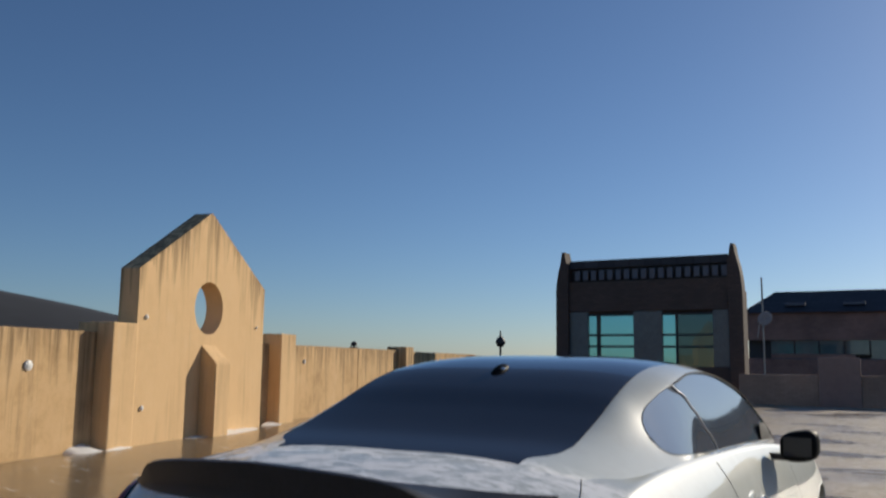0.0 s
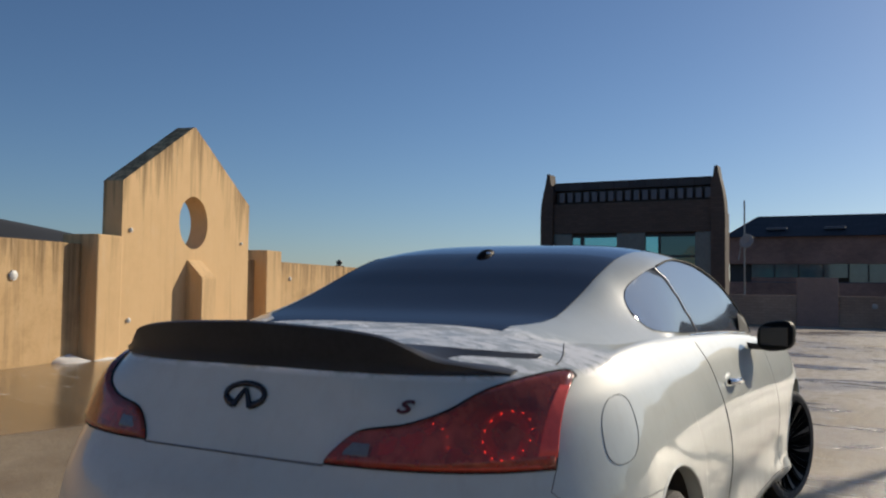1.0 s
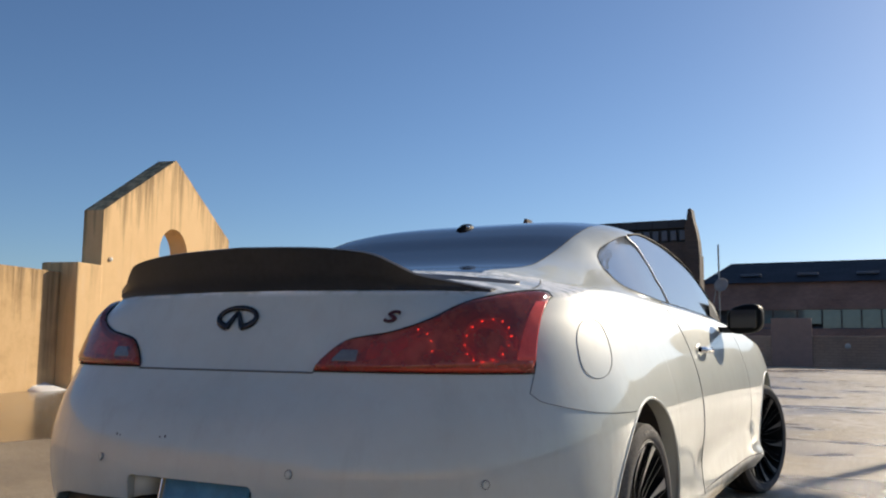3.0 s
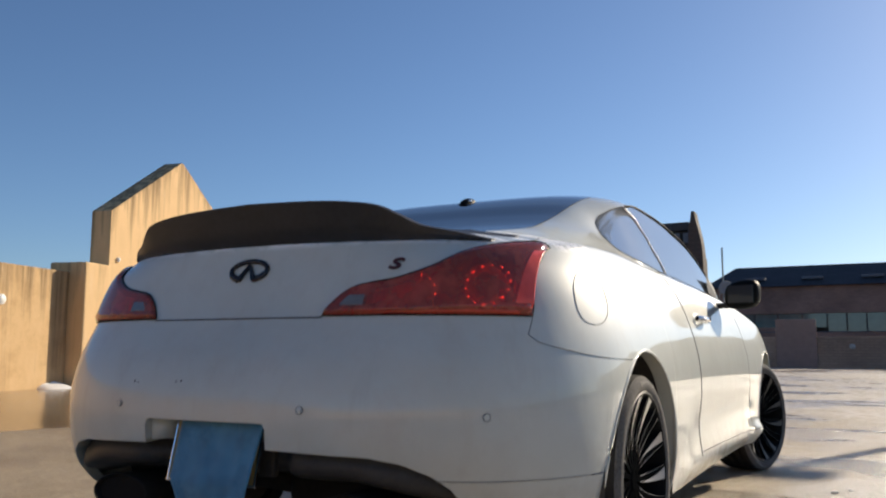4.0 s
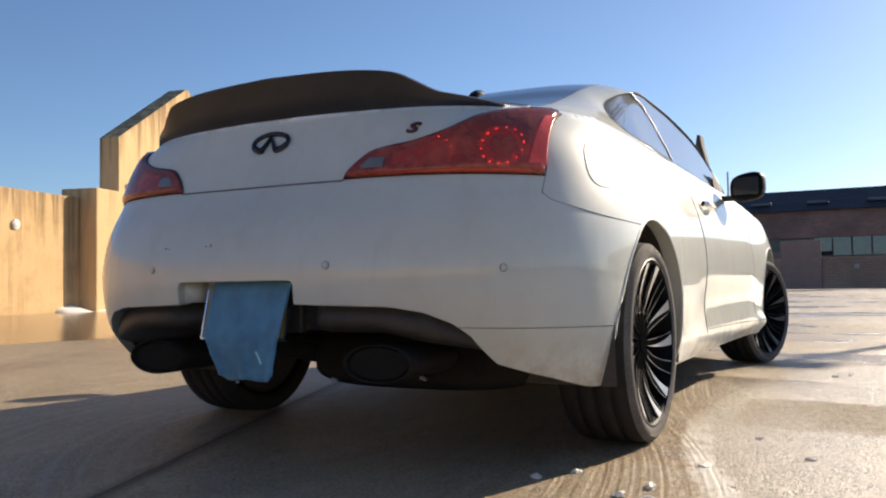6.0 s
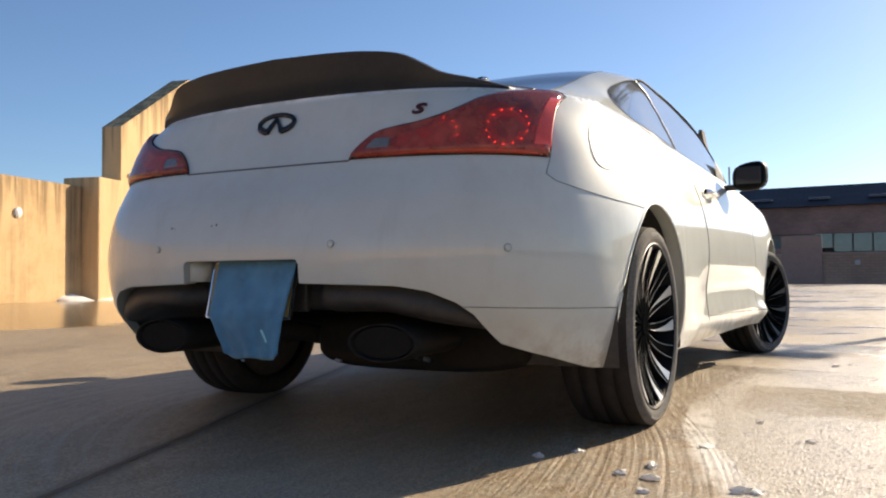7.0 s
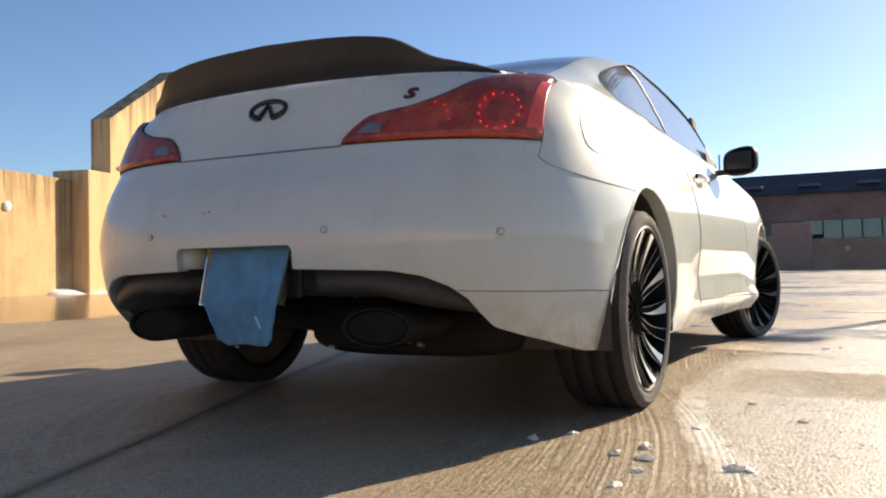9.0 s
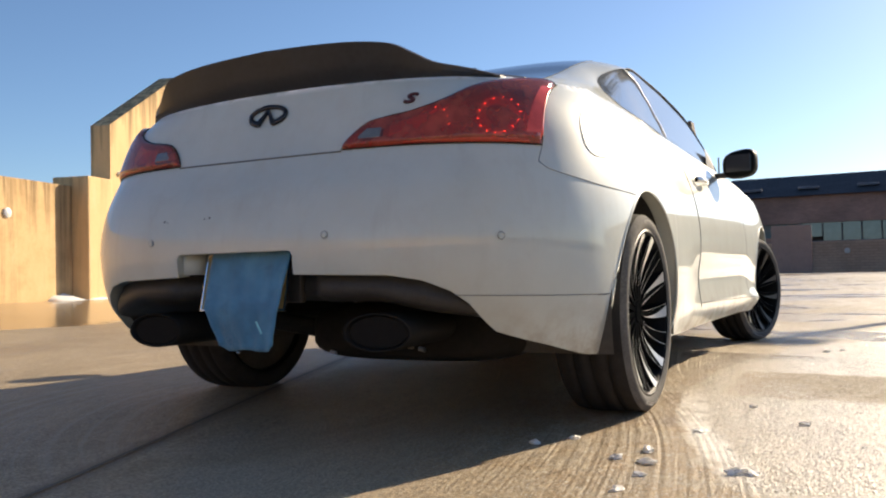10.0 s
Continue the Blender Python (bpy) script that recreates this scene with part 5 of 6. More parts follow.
def tail_light(sgn):
    def lamp_grid(x0, x1, lo, hi, out, nx=54, nz=16, edge=0.014):
        g = []
        for i in range(nx + 1):
            f = i / nx
            row = []
            for j in range(nz + 1):
                v = j / nz
                z = lo + (hi(x0 + (x1 - x0) * f) - lo) * v
                # the outer end leans in towards the top
                x = x0 + (x1 - 0.022 * max(0, (z - 0.8) / 0.2) * (1 if x1 > 0.735 else 0) - x0) * f
                z = lo + (hi(x) - lo) * v
                d = min(f, 1 - f) * (x1 - x0), min(v, 1 - v) * (hi(x) - lo)
                rise = min(1.0, min(d) / edge)
                p, n = off_shell(x, z, out * math.sqrt(max(0.0, 1 - (1 - rise) ** 2)) + 0.001)
                row.append(Vector((p.x * sgn, p.y, p.z)))
            g.append(row)
        return g
    top = lambda x: smooth_table(LAMP_TOP, x)[0] if x > 0.3 else table(LAMP_TOP, x)[0]
    lamp = sheet("tail_light", lamp_grid(0.284, 0.757, 0.802, top, 0.004, edge=0.004), DARK_HOUSING, car, "red tail light with a ring of small diodes")
    lens_grid = lamp_grid(0.284, 0.757, 0.802, top, 0.014, edge=0.008)
    lens_n = grid_normals(lens_grid)
    if lens_n[20][8][1] > 0:
        lens_n = -lens_n
    sheet("lens", lens_grid, LENS, lamp, "clear red lens", normals=lens_n)
    # inside: reflectors, white reversing lamp, amber strip
    def patch(name, x0, x1, lo, hi, mat, out=0.007):
        return sheet(name, lamp_grid(x0, x1, lo, hi, out, 24, 10, 0.004), mat, lamp)
    patch("reflector", 0.41, 0.53, 0.826, lambda x: top(x) - 0.02, RED_HOUSING)
    patch("reflector", 0.712, 0.734, 0.826, lambda x: top(min(x, 0.735)) - 0.02 - 1.6 * max(0, x - 0.71), RED_HOUSING, 0.009)
    patch("reversing_lamp", 0.330, 0.398, 0.817, lambda x: min(0.822 + 1.1 * (x - 0.326), 0.851, top(x) - 0.008), CLEAR_LENS, 0.0145)
    patch("side_marker", 0.718, 0.756, 0.812, lambda x: 0.984, SIDE_MARKER, 0.0156)
    patch("lower_strip", 0.30, 0.745, 0.8035, lambda x: 0.817, ORANGE_STRIP, 0.010)
    bm = bmesh.new()
    c, n = off_shell(0.664, 0.876, 0.009)
    m = Matrix.Translation(c) @ (-n).to_track_quat("X", "Z").to_matrix().to_4x4()
    lathe(bm, [(0.003, 0.058), (0.001, 0.054), (0.003, 0.045), (0.006, 0.03), (0.008, 0.0)], 32)
    bmesh.ops.transform(bm, matrix=Matrix.Scale(sgn, 4, (1, 0, 0)) @ m, verts=bm.verts)
    part("reflector_bowl", bm, RED_HOUSING, lamp, smooth=True)
    led = bpy.data.meshes.new("diode")
    bm = bmesh.new()
    bmesh.ops.create_icosphere(bm, subdivisions=1, radius=0.0021)
    bm.to_mesh(led)
    bm.free()
    led.materials.append(LED_GLOW)
    spots = [(0.664 + 0.041 * math.cos(a), 0.874 + 0.050 * math.sin(a)) for a in [2 * math.pi * (k + 0.5) / 14 for k in range(14)]]
    spots += [(0.523, 0.898), (0.545, 0.888), (0.556, 0.872), (0.562, 0.849), (0.742, 0.851)]
    for x, z in spots if sgn > 0 else []:
        p, n = off_shell(x, z, 0.0105)
        ob = new("diode", led)
        ob.parent, ob.location = lamp, (p.x * sgn, p.y, p.z)
    # dark gasket round the lamp
    pts = [off_shell(0.284 + (0.757 - 0.284) * k / 30, 0.800, 0.003)[0] for k in range(31)]
    pts += [off_shell(0.758 - 0.022 * k / 12, 0.80 + 0.185 * k / 12, 0.003)[0] for k in range(1, 13)]
    pts += [off_shell(x, top(x) + 0.001, 0.003)[0] for x in [0.738 - (0.738 - 0.284) * k / 40 for k in range(41)]]
    bm = bmesh.new()
    tube(bm, [Vector((p.x * sgn, p.y, p.z)) for p in pts], 0.0019, 5)
    part("gasket", bm, TRIM, lamp, smooth=True)


tail_light(1)
tail_light(-1)

# oval emblem, drawn as a plain ring with a wedge
bm = bmesh.new()
ring_rows = []
for k in range(48):
    a = 2 * math.pi * k / 48
    t = 0.0075 if math.sin(a) > -0.3 else 0.010
    row = []
    for q in range(8):
        b = 2 * math.pi * q / 8
        rr = 1 + t / 0.06 * math.cos(b)
        p, n = off_shell(0.061 * rr * math.cos(a), 0.930 + 0.0265 * (1 + t / 0.0265 * math.cos(b)) * math.sin(a), 0.003 + 0.006 * math.sin(b))
        row.append(bm.verts.new(p))
    ring_rows.append(row)
for k in range(48):
    if math.sin(2 * math.pi * (k + 0.5) / 48) < -0.9:
        continue
    for q in range(8):
        bm.faces.new((ring_rows[k][q], ring_rows[(k + 1) % 48][q], ring_rows[(k + 1) % 48][(q + 1) % 8], ring_rows[k][(q + 1) % 8]))
emblem = part("emblem", bm, DARK_BADGE, car, "dark oval emblem", smooth=True)
for sgn in (1, -1):
    bm = bmesh.new()
    quad = [(0.003 * sgn, 0.946), (0.001 * sgn, 0.938), (0.021 * sgn, 0.899), (0.034 * sgn, 0.903)]
    lo = [bm.verts.new(off_shell(x, z, 0.001)[0]) for x, z in quad]
    hi = [bm.verts.new(off_shell(x, z, 0.010)[0]) for x, z in quad]
    bm.faces.new(hi)
    for k in range(4):
        bm.faces.new((lo[k], lo[(k + 1) % 4], hi[(k + 1) % 4], hi[k]))
    bmesh.ops.recalc_face_normals(bm, faces=bm.faces)
    part("wedge", bm, DARK_BADGE, emblem)

# letter badge
curve = bpy.data.curves.new("letter", "FONT")
curve.body, curve.size, curve.extrude, curve.shear, curve.offset = "S", 0.053, 0.003, 0.35, 0.0012
curve.align_x, curve.align_y = "CENTER", "CENTER"
holder = new("letter_source", curve)
bpy.context.view_layer.update()
letter_mesh = bpy.data.meshes.new_from_object(holder.evaluated_get(bpy.context.evaluated_depsgraph_get()))
bpy.data.objects.remove(holder)
letter_mesh.materials.clear()
letter_mesh.materials.append(BADGE_RED)
letter = new("letter_badge", letter_mesh)
letter.parent = car
p, n = off_shell(0.446, 0.930, 0.004)
letter.matrix_world = Matrix.Translation(p) @ n.to_track_quat("Z", "Y").to_matrix().to_4x4() @ Matrix.Diagonal((1.25, 0.8, 1, 1))
tagged(letter, "dark red letter badge")

# parking sensors
for x in (-0.703, -0.297, 0.297, 0.703):
    z = 0.574 if abs(x) < 0.5 else 0.560
    p, n = off_shell(x, z, 0.0005)
    bm = bmesh.new()
    lathe(bm, [(0.0, 0.0095), (0.002, 0.009), (0.0005, 0.0072), (0.0005, 0.0064), (0.003, 0.006), (0.0035, 0.0)], 24)
    bmesh.ops.transform(bm, matrix=Matrix.Translation(p) @ n.to_track_quat("X", "Z").to_matrix().to_4x4(), verts=bm.verts)
    part("parking_sensor", bm, PAINT, car, smooth=False)
    bm = bmesh.new()
    lathe(bm, [(0.001, 0.0105), (0.0014, 0.0088)], 24)
    bmesh.ops.transform(bm, matrix=Matrix.Translation(p) @ n.to_track_quat("X", "Z").to_matrix().to_4x4(), verts=bm.verts)
    part("sensor_gap", bm, SEAM, car)
for x, z, r in ((-0.252, 0.633, 0.004), (-0.24, 0.631, 0.0025), (-0.083, 0.636, 0.004), (-0.10, 0.634, 0.003)):
    p, n = off_shell(x, z, 0.0006)
    bm = bmesh.new()
    bmesh.ops.create_circle(bm, cap_ends=True, segments=8, radius=r, matrix=Matrix.Translation(p) @ n.to_track_quat("Z", "Y").to_matrix().to_4x4())
    part("paint_chip", bm, SEAM, car)

# ---- lower rear: diffuser, plate pocket, plate, exhaust ----
rows = []
for i in range(61):
    x = -0.72 + 1.52 * i / 60
    zt = table(EDGE, abs(x))[0] if abs(x) > 0.21 else 0.478
    row = []
    for j in range(13):
        f = j / 12
        zl = table([(0.0, 0.405), (0.40, 0.400), (0.52, 0.372), (0.62, 0.355), (0.72, 0.33), (0.80, 0.30)], abs(x))[0]
        z = zt + 0.012 + (zl - zt - 0.012) * math.sin(f * math.pi / 2)
        y = rear_y(x, zt) + 0.055 + 0.06 * step(0.25, 0.205, abs(x)) - 0.022 * math.sin(math.pi * min(1, f * 1.25)) + 0.10 * max(0, f - 0.6)
        row.append(Vector((x, y, z)))
    row.append(Vector((x, row[-1].y + 0.5, row[-1].z + 0.02)))
    rows.append(row)
sheet("diffuser", rows, BLACK_PLASTIC, car, "black plastic rear diffuser")
bm = bmesh.new()
box(bm, (-0.175, 0.262, 0.40), (0.165, 0.285, 0.56), 0.006)
part("plate_pocket", bm, BLACK_PLASTIC, car)
sheet("pocket_return", [[Vector((-0.196 + 0.040 * f, 0.205 + 0.058 * f, 0.482 + 0.060 * v)) for v in (0, 0.5, 1)] for f in (0, 0.5, 1)], PAINT, car, thick=0.004)
plate_m = pose(0.012, 0.222, 0.459, -13, 0, 0)
bm = bmesh.new()
box(bm, (-0.140, -0.003, -0.076), (0.140, 0.003, 0.076), 0.004)
bmesh.ops.transform(bm, matrix=plate_m, verts=bm.verts)
plate = part("licence_plate", bm, plain("plate_face", (0.40, 0.30, 0.13), 0.4), car)
bm = bmesh.new()
for lo, hi in (((-0.145, -0.006, -0.080), (-0.139, 0.004, 0.080)), ((0.139, -0.006, -0.080), (0.145, 0.004, 0.080)), ((-0.139, -0.006, -0.080), (0.139, 0.004, -0.074)), ((-0.139, -0.006, 0.074), (0.139, 0.004, 0.080))):
    box(bm, lo, hi, 0.002)
bmesh.ops.transform(bm, matrix=plate_m, verts=bm.verts)
part("plate_frame", bm, CHROME, plate)
bm = bmesh.new()
rod(bm, (0.005, 0.190, 0.274), (0.012, 0.190, 0.272), 0.004)
part("plate_bolt", bm, CHROME, plate)

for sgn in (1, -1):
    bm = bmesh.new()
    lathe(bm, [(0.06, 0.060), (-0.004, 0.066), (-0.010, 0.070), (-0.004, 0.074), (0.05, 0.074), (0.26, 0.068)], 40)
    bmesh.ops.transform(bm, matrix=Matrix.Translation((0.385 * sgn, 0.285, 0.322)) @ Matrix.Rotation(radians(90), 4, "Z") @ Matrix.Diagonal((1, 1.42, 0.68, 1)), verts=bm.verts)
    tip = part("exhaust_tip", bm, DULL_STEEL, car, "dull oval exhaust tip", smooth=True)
    # flat dark disc in place of the pipe's shaded inside
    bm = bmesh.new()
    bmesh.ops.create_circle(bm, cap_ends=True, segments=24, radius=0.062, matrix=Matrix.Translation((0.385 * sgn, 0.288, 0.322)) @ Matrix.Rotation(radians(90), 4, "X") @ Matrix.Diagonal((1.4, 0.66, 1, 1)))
    part("bore_shade_disc", bm, BORE_BLACK, tip)
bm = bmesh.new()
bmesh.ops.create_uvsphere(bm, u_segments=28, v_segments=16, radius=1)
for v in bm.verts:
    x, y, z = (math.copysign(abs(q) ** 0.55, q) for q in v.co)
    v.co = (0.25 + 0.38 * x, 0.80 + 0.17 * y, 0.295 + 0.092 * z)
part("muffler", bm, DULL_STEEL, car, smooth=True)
for x, y, z, r in ((0.28, 0.62, 0.262, 0.010), (0.315, 0.63, 0.250, 0.007), (0.02, 0.60, 0.238, 0.006)):
    bm = bmesh.new()
    rod(bm, (x, y, z), (x + 0.02, y, z - 0.004), r)
    part("hanger_bolt", bm, MACHINED, car)
bm = bmesh.new()
box(bm, (-0.70, 1.45, 0.22), (0.70, 4.5, 0.34), 0.04)
box(bm, (-0.66, 0.45, 0.40), (0.66, 1.5, 0.47), 0.02)
part("floor_pan", bm, UNDERSIDE, car)
bm = bmesh.new()
rod(bm, (-0.7, 1.11, 0.30), (0.7, 1.11, 0.30), 0.04)
bmesh.ops.create_uvsphere(bm, u_segments=16, v_segments=10, radius=0.11, matrix=Matrix.Translation((0.06, 1.10, 0.33)))
rod(bm, (-0.55, 0.86, 0.325), (0.55, 0.86, 0.325), 0.025)
rod(bm, (-0.25, 0.95, 0.315), (-0.55, 1.2, 0.30), 0.03)
rod(bm, (0.25, 0.95, 0.315), (0.55, 1.2, 0.30), 0.03)
part("rear_axle", bm, UNDERSIDE, car, smooth=True)
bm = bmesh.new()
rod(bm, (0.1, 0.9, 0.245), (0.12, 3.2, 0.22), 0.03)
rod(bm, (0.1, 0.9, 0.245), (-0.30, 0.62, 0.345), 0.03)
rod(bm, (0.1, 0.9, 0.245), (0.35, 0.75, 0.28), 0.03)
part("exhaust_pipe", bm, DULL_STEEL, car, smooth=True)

# ---- wheels ----
TYRE_R, RIM_R = 0.313, 0.262
tyre_half = [(0.000, TYRE_R - 0.008), (0.004, TYRE_R - 0.008), (0.006, TYRE_R), (0.046, TYRE_R), (0.048, TYRE_R - 0.008), (0.054, TYRE_R - 0.008), (0.056, TYRE_R - 0.001), (0.070, TYRE_R - 0.001),
             (0.098, TYRE_R - 0.006), (0.109, TYRE_R - 0.017), (0.1145, RIM_R + 0.024), (0.112, RIM_R + 0.008), (0.100, RIM_R - 0.012)]
tyre_profile = [(-x, r) for x, r in tyre_half[::-1]] + tyre_half[1:]
rim_profile = [(0.098, RIM_R - 0.004), (0.108, RIM_R + 0.001), (0.110, RIM_R - 0.005), (0.100, RIM_R - 0.012), (0.07, RIM_R - 0.022), (0.0, RIM_R - 0.035), (-0.10, RIM_R - 0.02)]


def mesh_of(bm, name, mat, smooth=False):
    me = bpy.data.meshes.new(name)
    bmesh.ops.recalc_face_normals(bm, faces=bm.faces)
    bm.to_mesh(me)
    bm.free()
    me.materials.append(mat)
    if smooth:
        me.polygons.foreach_set("use_smooth", [True] * len(me.polygons))
    return me


bm = bmesh.new()
lathe(bm, tyre_profile, 72)
tyre_me = mesh_of(bm, "tyre", RUBBER, True)
bm = bmesh.new()
lathe(bm, rim_profile, 72)
lathe(bm, [(0.02, 0.0), (0.02, 0.06), (-0.03, 0.075)], 24)
rim_me = mesh_of(bm, "wheel", RIM_BLACK, True)
bm = bmesh.new()
lathe(bm, [(0.1012, RIM_R - 0.010), (0.1130, RIM_R + 0.008), (0.1155, RIM_R + 0.024), (0.1100, TYRE_R - 0.0165), (0.0990, TYRE_R - 0.0050)], 72)
wall_me = mesh_of(bm, "sidewall", DUSTY_RUBBER, True)
bm = bmesh.new()
lathe(bm, [(0.1085, RIM_R - 0.003), (0.1112, RIM_R - 0.005), (0.1098, RIM_R - 0.007)], 72)
lip_me = mesh_of(bm, "rim_lip", RIM_LIP, True)
bm = bmesh.new()
lathe(bm, [(0.0, 0.165), (0.008, 0.165), (0.008, 0.09), (-0.01, 0.09)], 40)
disc_me = mesh_of(bm, "brake_disc", DULL_STEEL, False)
# added dark disc that stands in for the shade inside the wheel
bm = bmesh.new()
lathe(bm, [(-0.080, 0.238), (-0.085, 0.232), (-0.095, 0.10), (-0.095, 0.0)], 40)
shade_disc_me = mesh_of(bm, "inner_shade_disc", UNDERSIDE, True)
bm = bmesh.new()
lathe(bm, [(0.064, 0.034), (0.073, 0.033), (0.0755, 0.029), (0.0735, 0.025), (0.0745, 0.0)], 24)
cap_me = mesh_of(bm, "hub_cap", SPOKE_BLACK, False)


def spoke_meshes(wedge, alloy):
    """A swept spoke: a dark blade with bright machined edges; wedge (-1, 0, 1): which edge opens into a bright facet at the rim."""
    blade, face = bmesh.new(), bmesh.new()
    rows_b, rows_f = [], []
    for k in range(13):
        f = k / 12
        r = 0.035 + (RIM_R - 0.014 - 0.035) * f
        a = 0.13 * f * f - 0.04 * f
        half_w = 0.0070 + 0.0155 * f ** 1.3
        xo = 0.072 + 0.034 * f ** 1.5 - 0.012 * math.sin(math.pi * f)
        c, s = math.cos(a), math.sin(a)
        tang, rad = Vector((0, -s, c)), Vector((0, c, s))
        mid = rad * r + Vector((xo, 0, 0))
        deep = Vector((-0.045 + 0.01 * f, 0, 0))
        rows_b.append([blade.verts.new(mid - tang * half_w + deep), blade.verts.new(mid - tang * half_w), blade.verts.new(mid + tang * half_w), blade.verts.new(mid + tang * half_w + deep)])
        lift = Vector((0.0012, 0, 0))
        open_w = 1.55 * half_w * max(0, (f - 0.36) / 0.64) ** 1.25
        low = 0.0016 + (open_w if wedge < 0 else 0)
        top = 0.0012 + (open_w if wedge > 0 else 0)
        rows_f.append([face.verts.new(mid - tang * (half_w - 0.0003) + lift), face.verts.new(mid - tang * (half_w - low) + lift),
                       face.verts.new(mid + tang * (half_w - top) + lift), face.verts.new(mid + tang * (half_w - 0.0003) + lift)])
    for a, b in zip(rows_b, rows_b[1:]):
        for j in range(3):
            blade.faces.new((a[j], a[j + 1], b[j + 1], b[j]))
    for a, b in zip(rows_f[3:], rows_f[4:]):
        face.faces.new((a[0], a[1], b[1], b[0]))
        face.faces.new((a[2], a[3], b[3], b[2]))
    return mesh_of(blade, "spoke", SPOKE_BLACK, False), mesh_of(face, "spoke_edge", alloy, False)


# bright spokes for the rear, shade-coloured ones for the front
spoke_sets = {m.name: [spoke_meshes(w, m) for w in (1, 0, -1)] for m in (MACHINED, SHADED_ALLOY)}
mark_me = {}
for wide in (0.016, 0.011, 0.018, 0.009, 0.015, 0.013):
    bm = bmesh.new()
    box(bm, (0.1085, TYRE_R - 0.031, -wide / 2), (0.1152, TYRE_R - 0.021, wide / 2), 0.001)
    mark_me[wide] = mesh_of(bm, "sidewall_mark", RAISED_RUBBER)


def wheel(x, y, turn, spin, alloy, up=0.0):
    w = new("wheel", rim_me)
    w.parent = car
    side = 0 if x > 0 else 180
    w.matrix_local = pose(x, y, HUB_Z + up, 0, 0, turn + side) @ pose(0, 0, 0, spin, 0, 0)
    for name, me in (("tyre", tyre_me), ("sidewall", wall_me), ("rim_lip", lip_me), ("brake_disc", disc_me), ("inner_shade_disc", shade_disc_me), ("hub_cap", cap_me)):
        o = new(name, me)
        o.parent = w
    for k in range(15):
        step_deg = 72 * (k // 3) + (0, 23, 46)[k % 3]
        spoke_me, edge_me = spoke_sets[alloy.name][k % 3]
        o = new("spoke", spoke_me)
        o.parent = w
        o.matrix_local = pose(0, 0, 0, step_deg, 0, 0)
        o = new("spoke_edge", edge_me)
        o.parent = w
        o.matrix_local = pose(0, 0, 0, step_deg, 0, 0)
    for k, wide in enumerate((0.016, 0.011, 0.018, 0.009, 0.015, 0.013)):
        for base in (0, 180):
            o = new("sidewall_mark", mark_me[wide])
            o.parent = w
            o.matrix_local = pose(0, 0, 0, base + 52 + 5.4 * k, 0, 0)
    tagged(w, "black multi-spoke alloy wheel with bright machined edges")


wheel(0.775, AXLE_R[0], 0, 20, MACHINED)
wheel(-0.742, AXLE_R[0], 0, 55, MACHINED, 0.016)
wheel(0.785, AXLE_F[0], -17, 10, SHADED_ALLOY)
wheel(-0.77, AXLE_F[0], -17, 75, SHADED_ALLOY)
# rolled painted lips round the wheel openings
for c in (AXLE_R, AXLE_F):
    for sgn in (1, -1):
        a0, pts = math.asin((0.24 - c[1]) / ARCH_R), []
        for k in range(49):
            a = a0 + (math.pi - 2 * a0) * k / 48
            p = side_point(c[0] + ARCH_R * math.cos(a), c[1] + ARCH_R * math.sin(a), -0.002)
            pts.append(Vector((p.x * sgn, p.y, p.z)))
        bm = bmesh.new()
        tube(bm, pts, 0.0055, 6)
        part("arch_lip", bm, PAINT, car, smooth=True)
# wheel housings
for c in (AXLE_R, AXLE_F):
    for sgn in (1, -1):
        g = []
        for i in range(25):
            a = math.pi * (-0.08 + 1.16 * i / 24)
            g.append([Vector((x * sgn, c[0] + (ARCH_R + 0.012) * math.cos(a), c[1] + (ARCH_R + 0.012) * math.sin(a))) for x in (0.875, 0.70, 0.52)])
        sheet("wheel_housing", g, UNDERSIDE, car)
        bm = bmesh.new()
        box(bm, (0.50 * sgn - 0.01, c[0] - 0.40, 0.25), (0.50 * sgn + 0.01, c[0] + 0.40, 0.75))
        part("inner_guard", bm, UNDERSIDE, car)

# added unseen plate: keeps sun from passing under the sill behind the tyre
bm = bmesh.new()
box(bm, (0.58, 1.515, 0.09), (0.795, 1.53, 0.28), 0.004)
part("added_sun_stop", bm, UNDERSIDE, car)

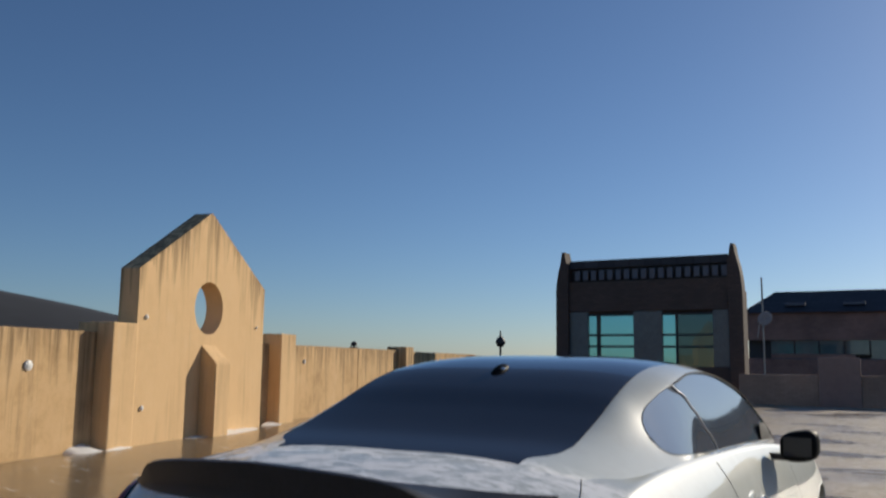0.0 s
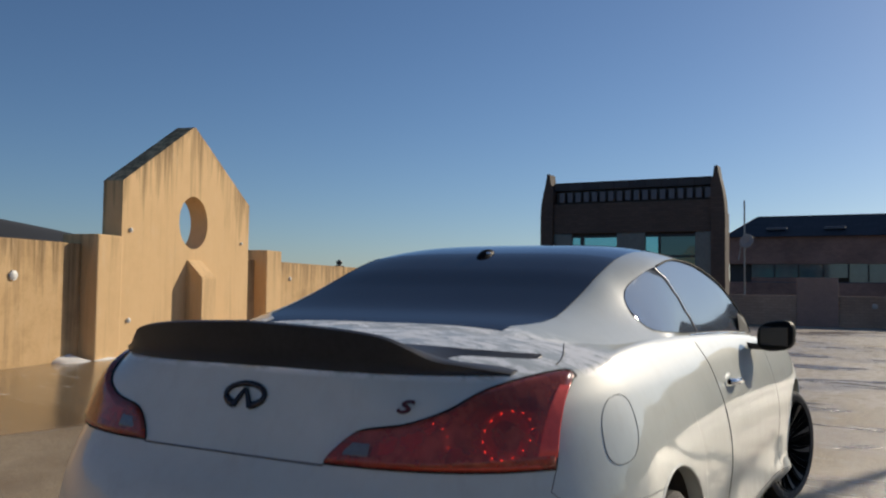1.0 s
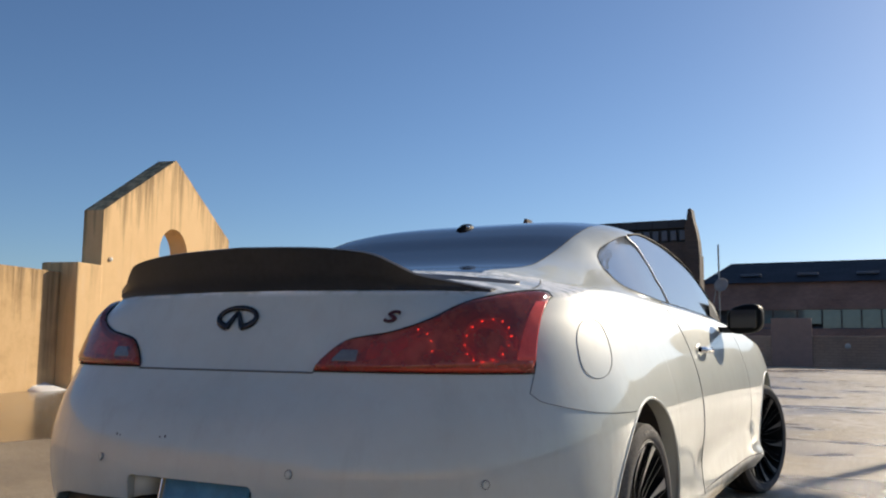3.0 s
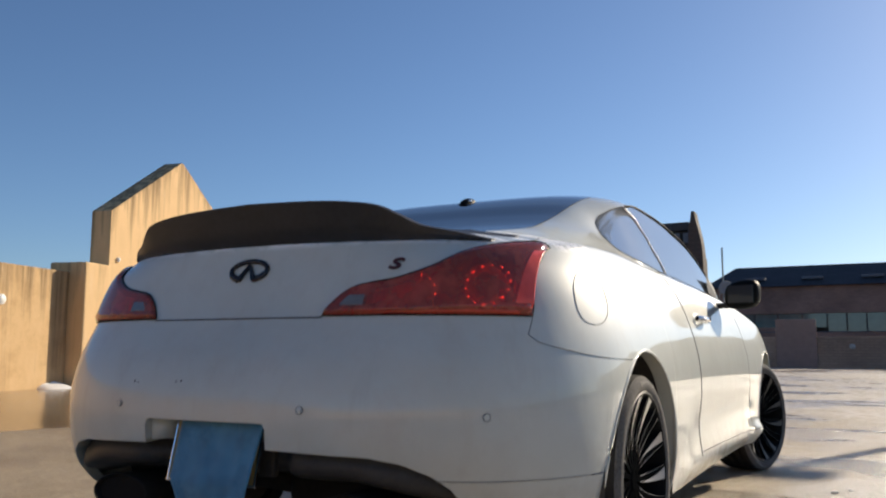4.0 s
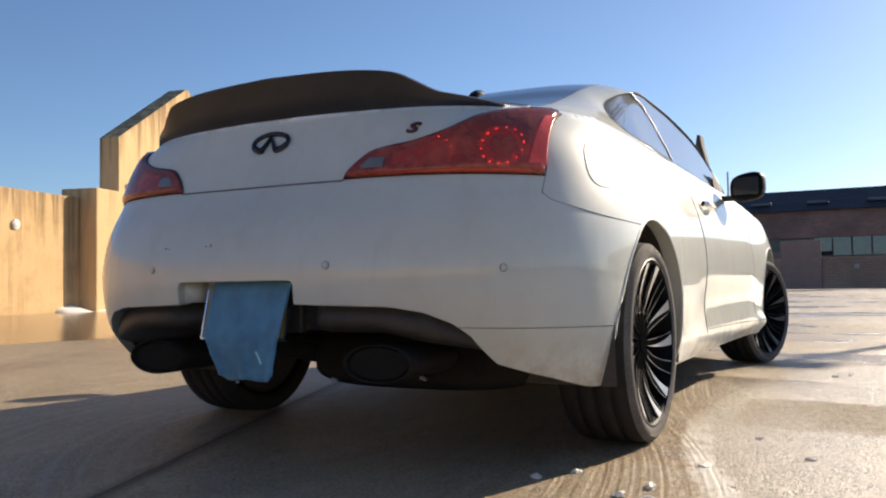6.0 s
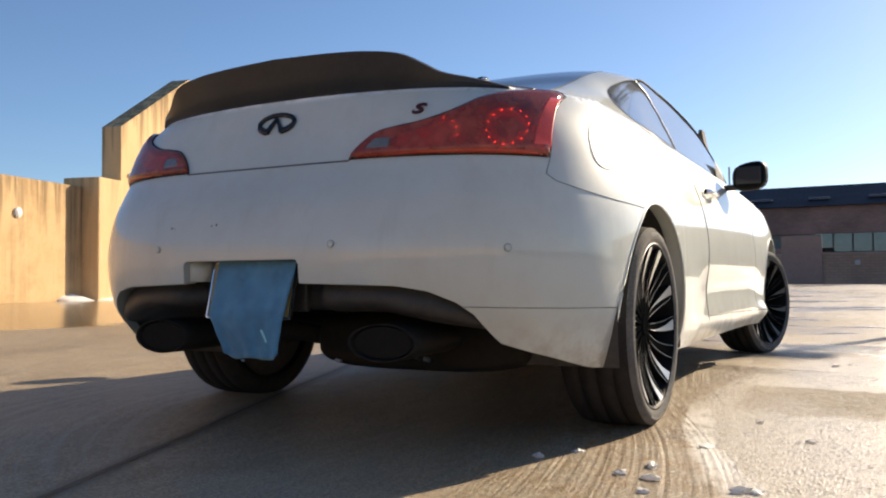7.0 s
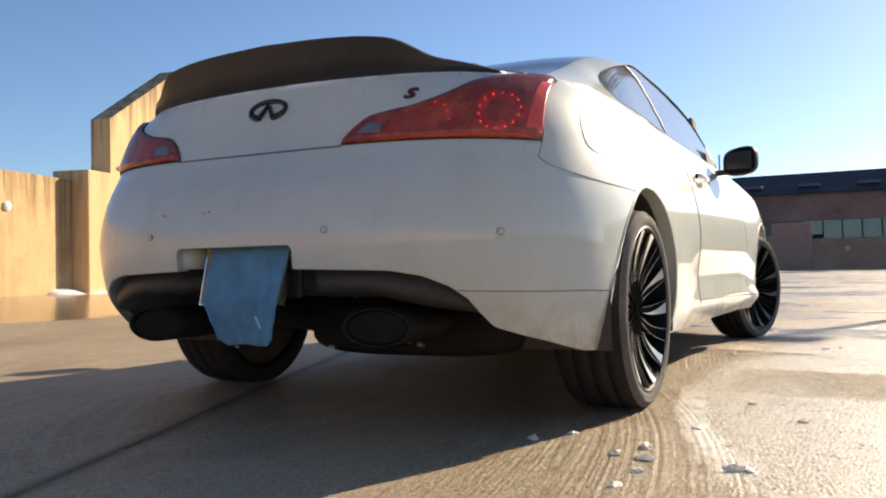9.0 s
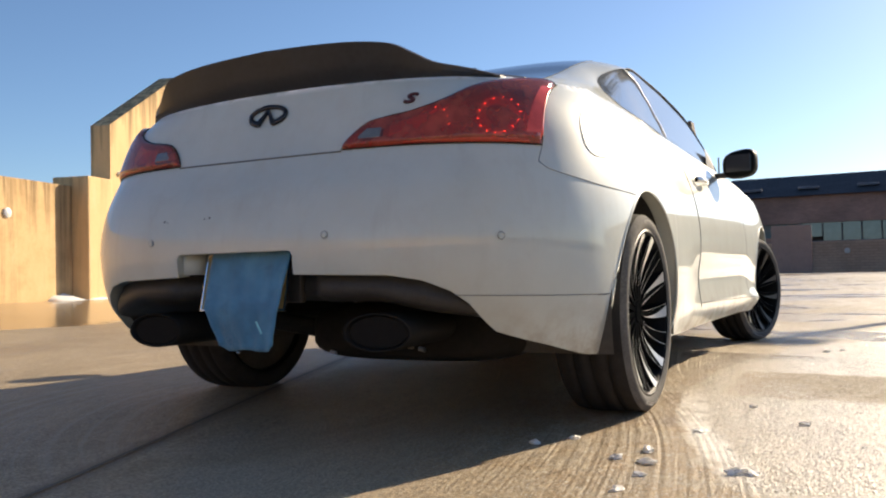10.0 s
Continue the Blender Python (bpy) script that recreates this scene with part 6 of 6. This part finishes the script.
# ---- mirrors, handles ----
for sgn in (1, -1):
    bm = bmesh.new()
    bmesh.ops.create_uvsphere(bm, u_segments=28, v_segments=18, radius=1)
    for v in bm.verts:
        c = v.co
        e = 0.62
        f = lambda q: math.copysign(abs(q) ** e, q)
        x, y, z = f(c.x) * 0.084, f(c.y) * 0.052, f(c.z) * 0.072
        y = y if y < 0 else y * 1.5
        z *= 1 - 0.10 * (x < 0) * abs(x) / 0.098
        v.co = (x * 1.0, y + 0.02, z + 0.012 * x / 0.098)
    bmesh.ops.transform(bm, matrix=Matrix.Translation((0.918 * sgn, 2.97, 0.998)) @ Matrix.Scale(sgn, 4, (1, 0, 0)) @ pose(0, 0, 0, 0, 0, -8), verts=bm.verts)
    mir = part("side_mirror", bm, RIM_BLACK, car, "black side mirror", smooth=True)
    bm = bmesh.new()
    tube(bm, [Vector((x * sgn, y, z)) for x, y, z in ((0.74, 3.02, 0.955), (0.80, 3.0, 0.945), (0.86, 2.98, 0.945), (0.90, 2.97, 0.95))], 0.016, 8)
    part("mirror_stalk", bm, BLACK_PLASTIC, mir, smooth=True)
    bm = bmesh.new()
    box(bm, (-0.062, -0.002, -0.044), (0.062, 0.002, 0.044), 0.002)
    bmesh.ops.transform(bm, matrix=Matrix.Translation((0.918 * sgn, 2.934, 0.998)) @ pose(0, 0, 0, 0, 0, -8 * sgn), verts=bm.verts)
    part("mirror_glass", bm, GLASS_DARK, mir)
    bm = bmesh.new()
    hp = [side_point(2.17 + 0.19 * k / 10, 0.852 - 0.006 * k / 10, 0.012 + 0.026 * math.sin(math.pi * k / 10) ** 0.5) for k in range(11)]
    tube(bm, [Vector((p.x * sgn, p.y, p.z)) for p in hp], 0.012, 8)
    handle = part("door_handle", bm, CHROME, car, "chrome door handle", smooth=True)
    bm = bmesh.new()
    p = side_point(2.26, 0.848, -0.012)
    bmesh.ops.create_uvsphere(bm, u_segments=16, v_segments=10, radius=1, matrix=Matrix.Translation((p.x * sgn, p.y, p.z)) @ Matrix.Diagonal((0.0145, 0.10, 0.03, 1)))
    part("handle_cup", bm, PAINT, handle, smooth=True)
    # mirror triangle
    bm = bmesh.new()
    tri = [house_at(3.44, 0.992, 0.006), house_at(3.05, 1.016, 0.006), house_at(3.02, 1.10, 0.006), house_at(3.30, 1.075, 0.006)]
    vs = [bm.verts.new((p.x * sgn, p.y, p.z)) for p in tri]
    bm.faces.new(vs)
    part("mirror_sail", bm, BLACK_PLASTIC, car)

# ---- blue cloth hung over the plate ----
rows = []
for i in range(33):
    f = i / 32
    row = []
    for j in range(25):
        v = j / 24
        fold = 0.5 * noise.noise((f * 3.1, v * 1.2, 4.0)) + 0.25 * noise.noise((f * 9, v * 3, 2))
        x0 = -0.104 + 0.016 * v + 0.042 * max(0, v - 0.60) / 0.40
        x1 = 0.166 - 0.019 * v - 0.012 * max(0, v - 0.62) / 0.38
        zl = 0.279 + 0.004 * noise.noise((f * 3, 0, 9)) + 0.012 * step(0.22, 0.0, f) + 0.014 * step(0.9, 1.0, f)
        z = 0.551 + (zl - 0.551) * v
        y = 0.226 - 0.055 * min(1, v / 0.6) + 0.012 * max(0, v - 0.62) + 0.014 * fold * (0.3 + v) + 0.02 * step(0, 0.06, 0.06 - v)
        row.append(Vector((x0 + (x1 - x0) * f + 0.004 * noise.noise((v * 6, f, 1)), y, z)))
    rows.append(row)
cloth = sheet("cleaning_cloth", rows, CLOTH, thick=0.003)
tagged(cloth, "creased blue microfibre cloth hung over the licence plate", "cloth")
bm = bmesh.new()
tube(bm, [Vector((0.094, 0.161, 0.356)), Vector((0.102, 0.161, 0.342)), Vector((0.110, 0.162, 0.325))], 0.003, 6)
part("stray_thread", bm, plain("pale_cyan_thread", (0.35, 0.75, 0.78), 0.6), cloth)
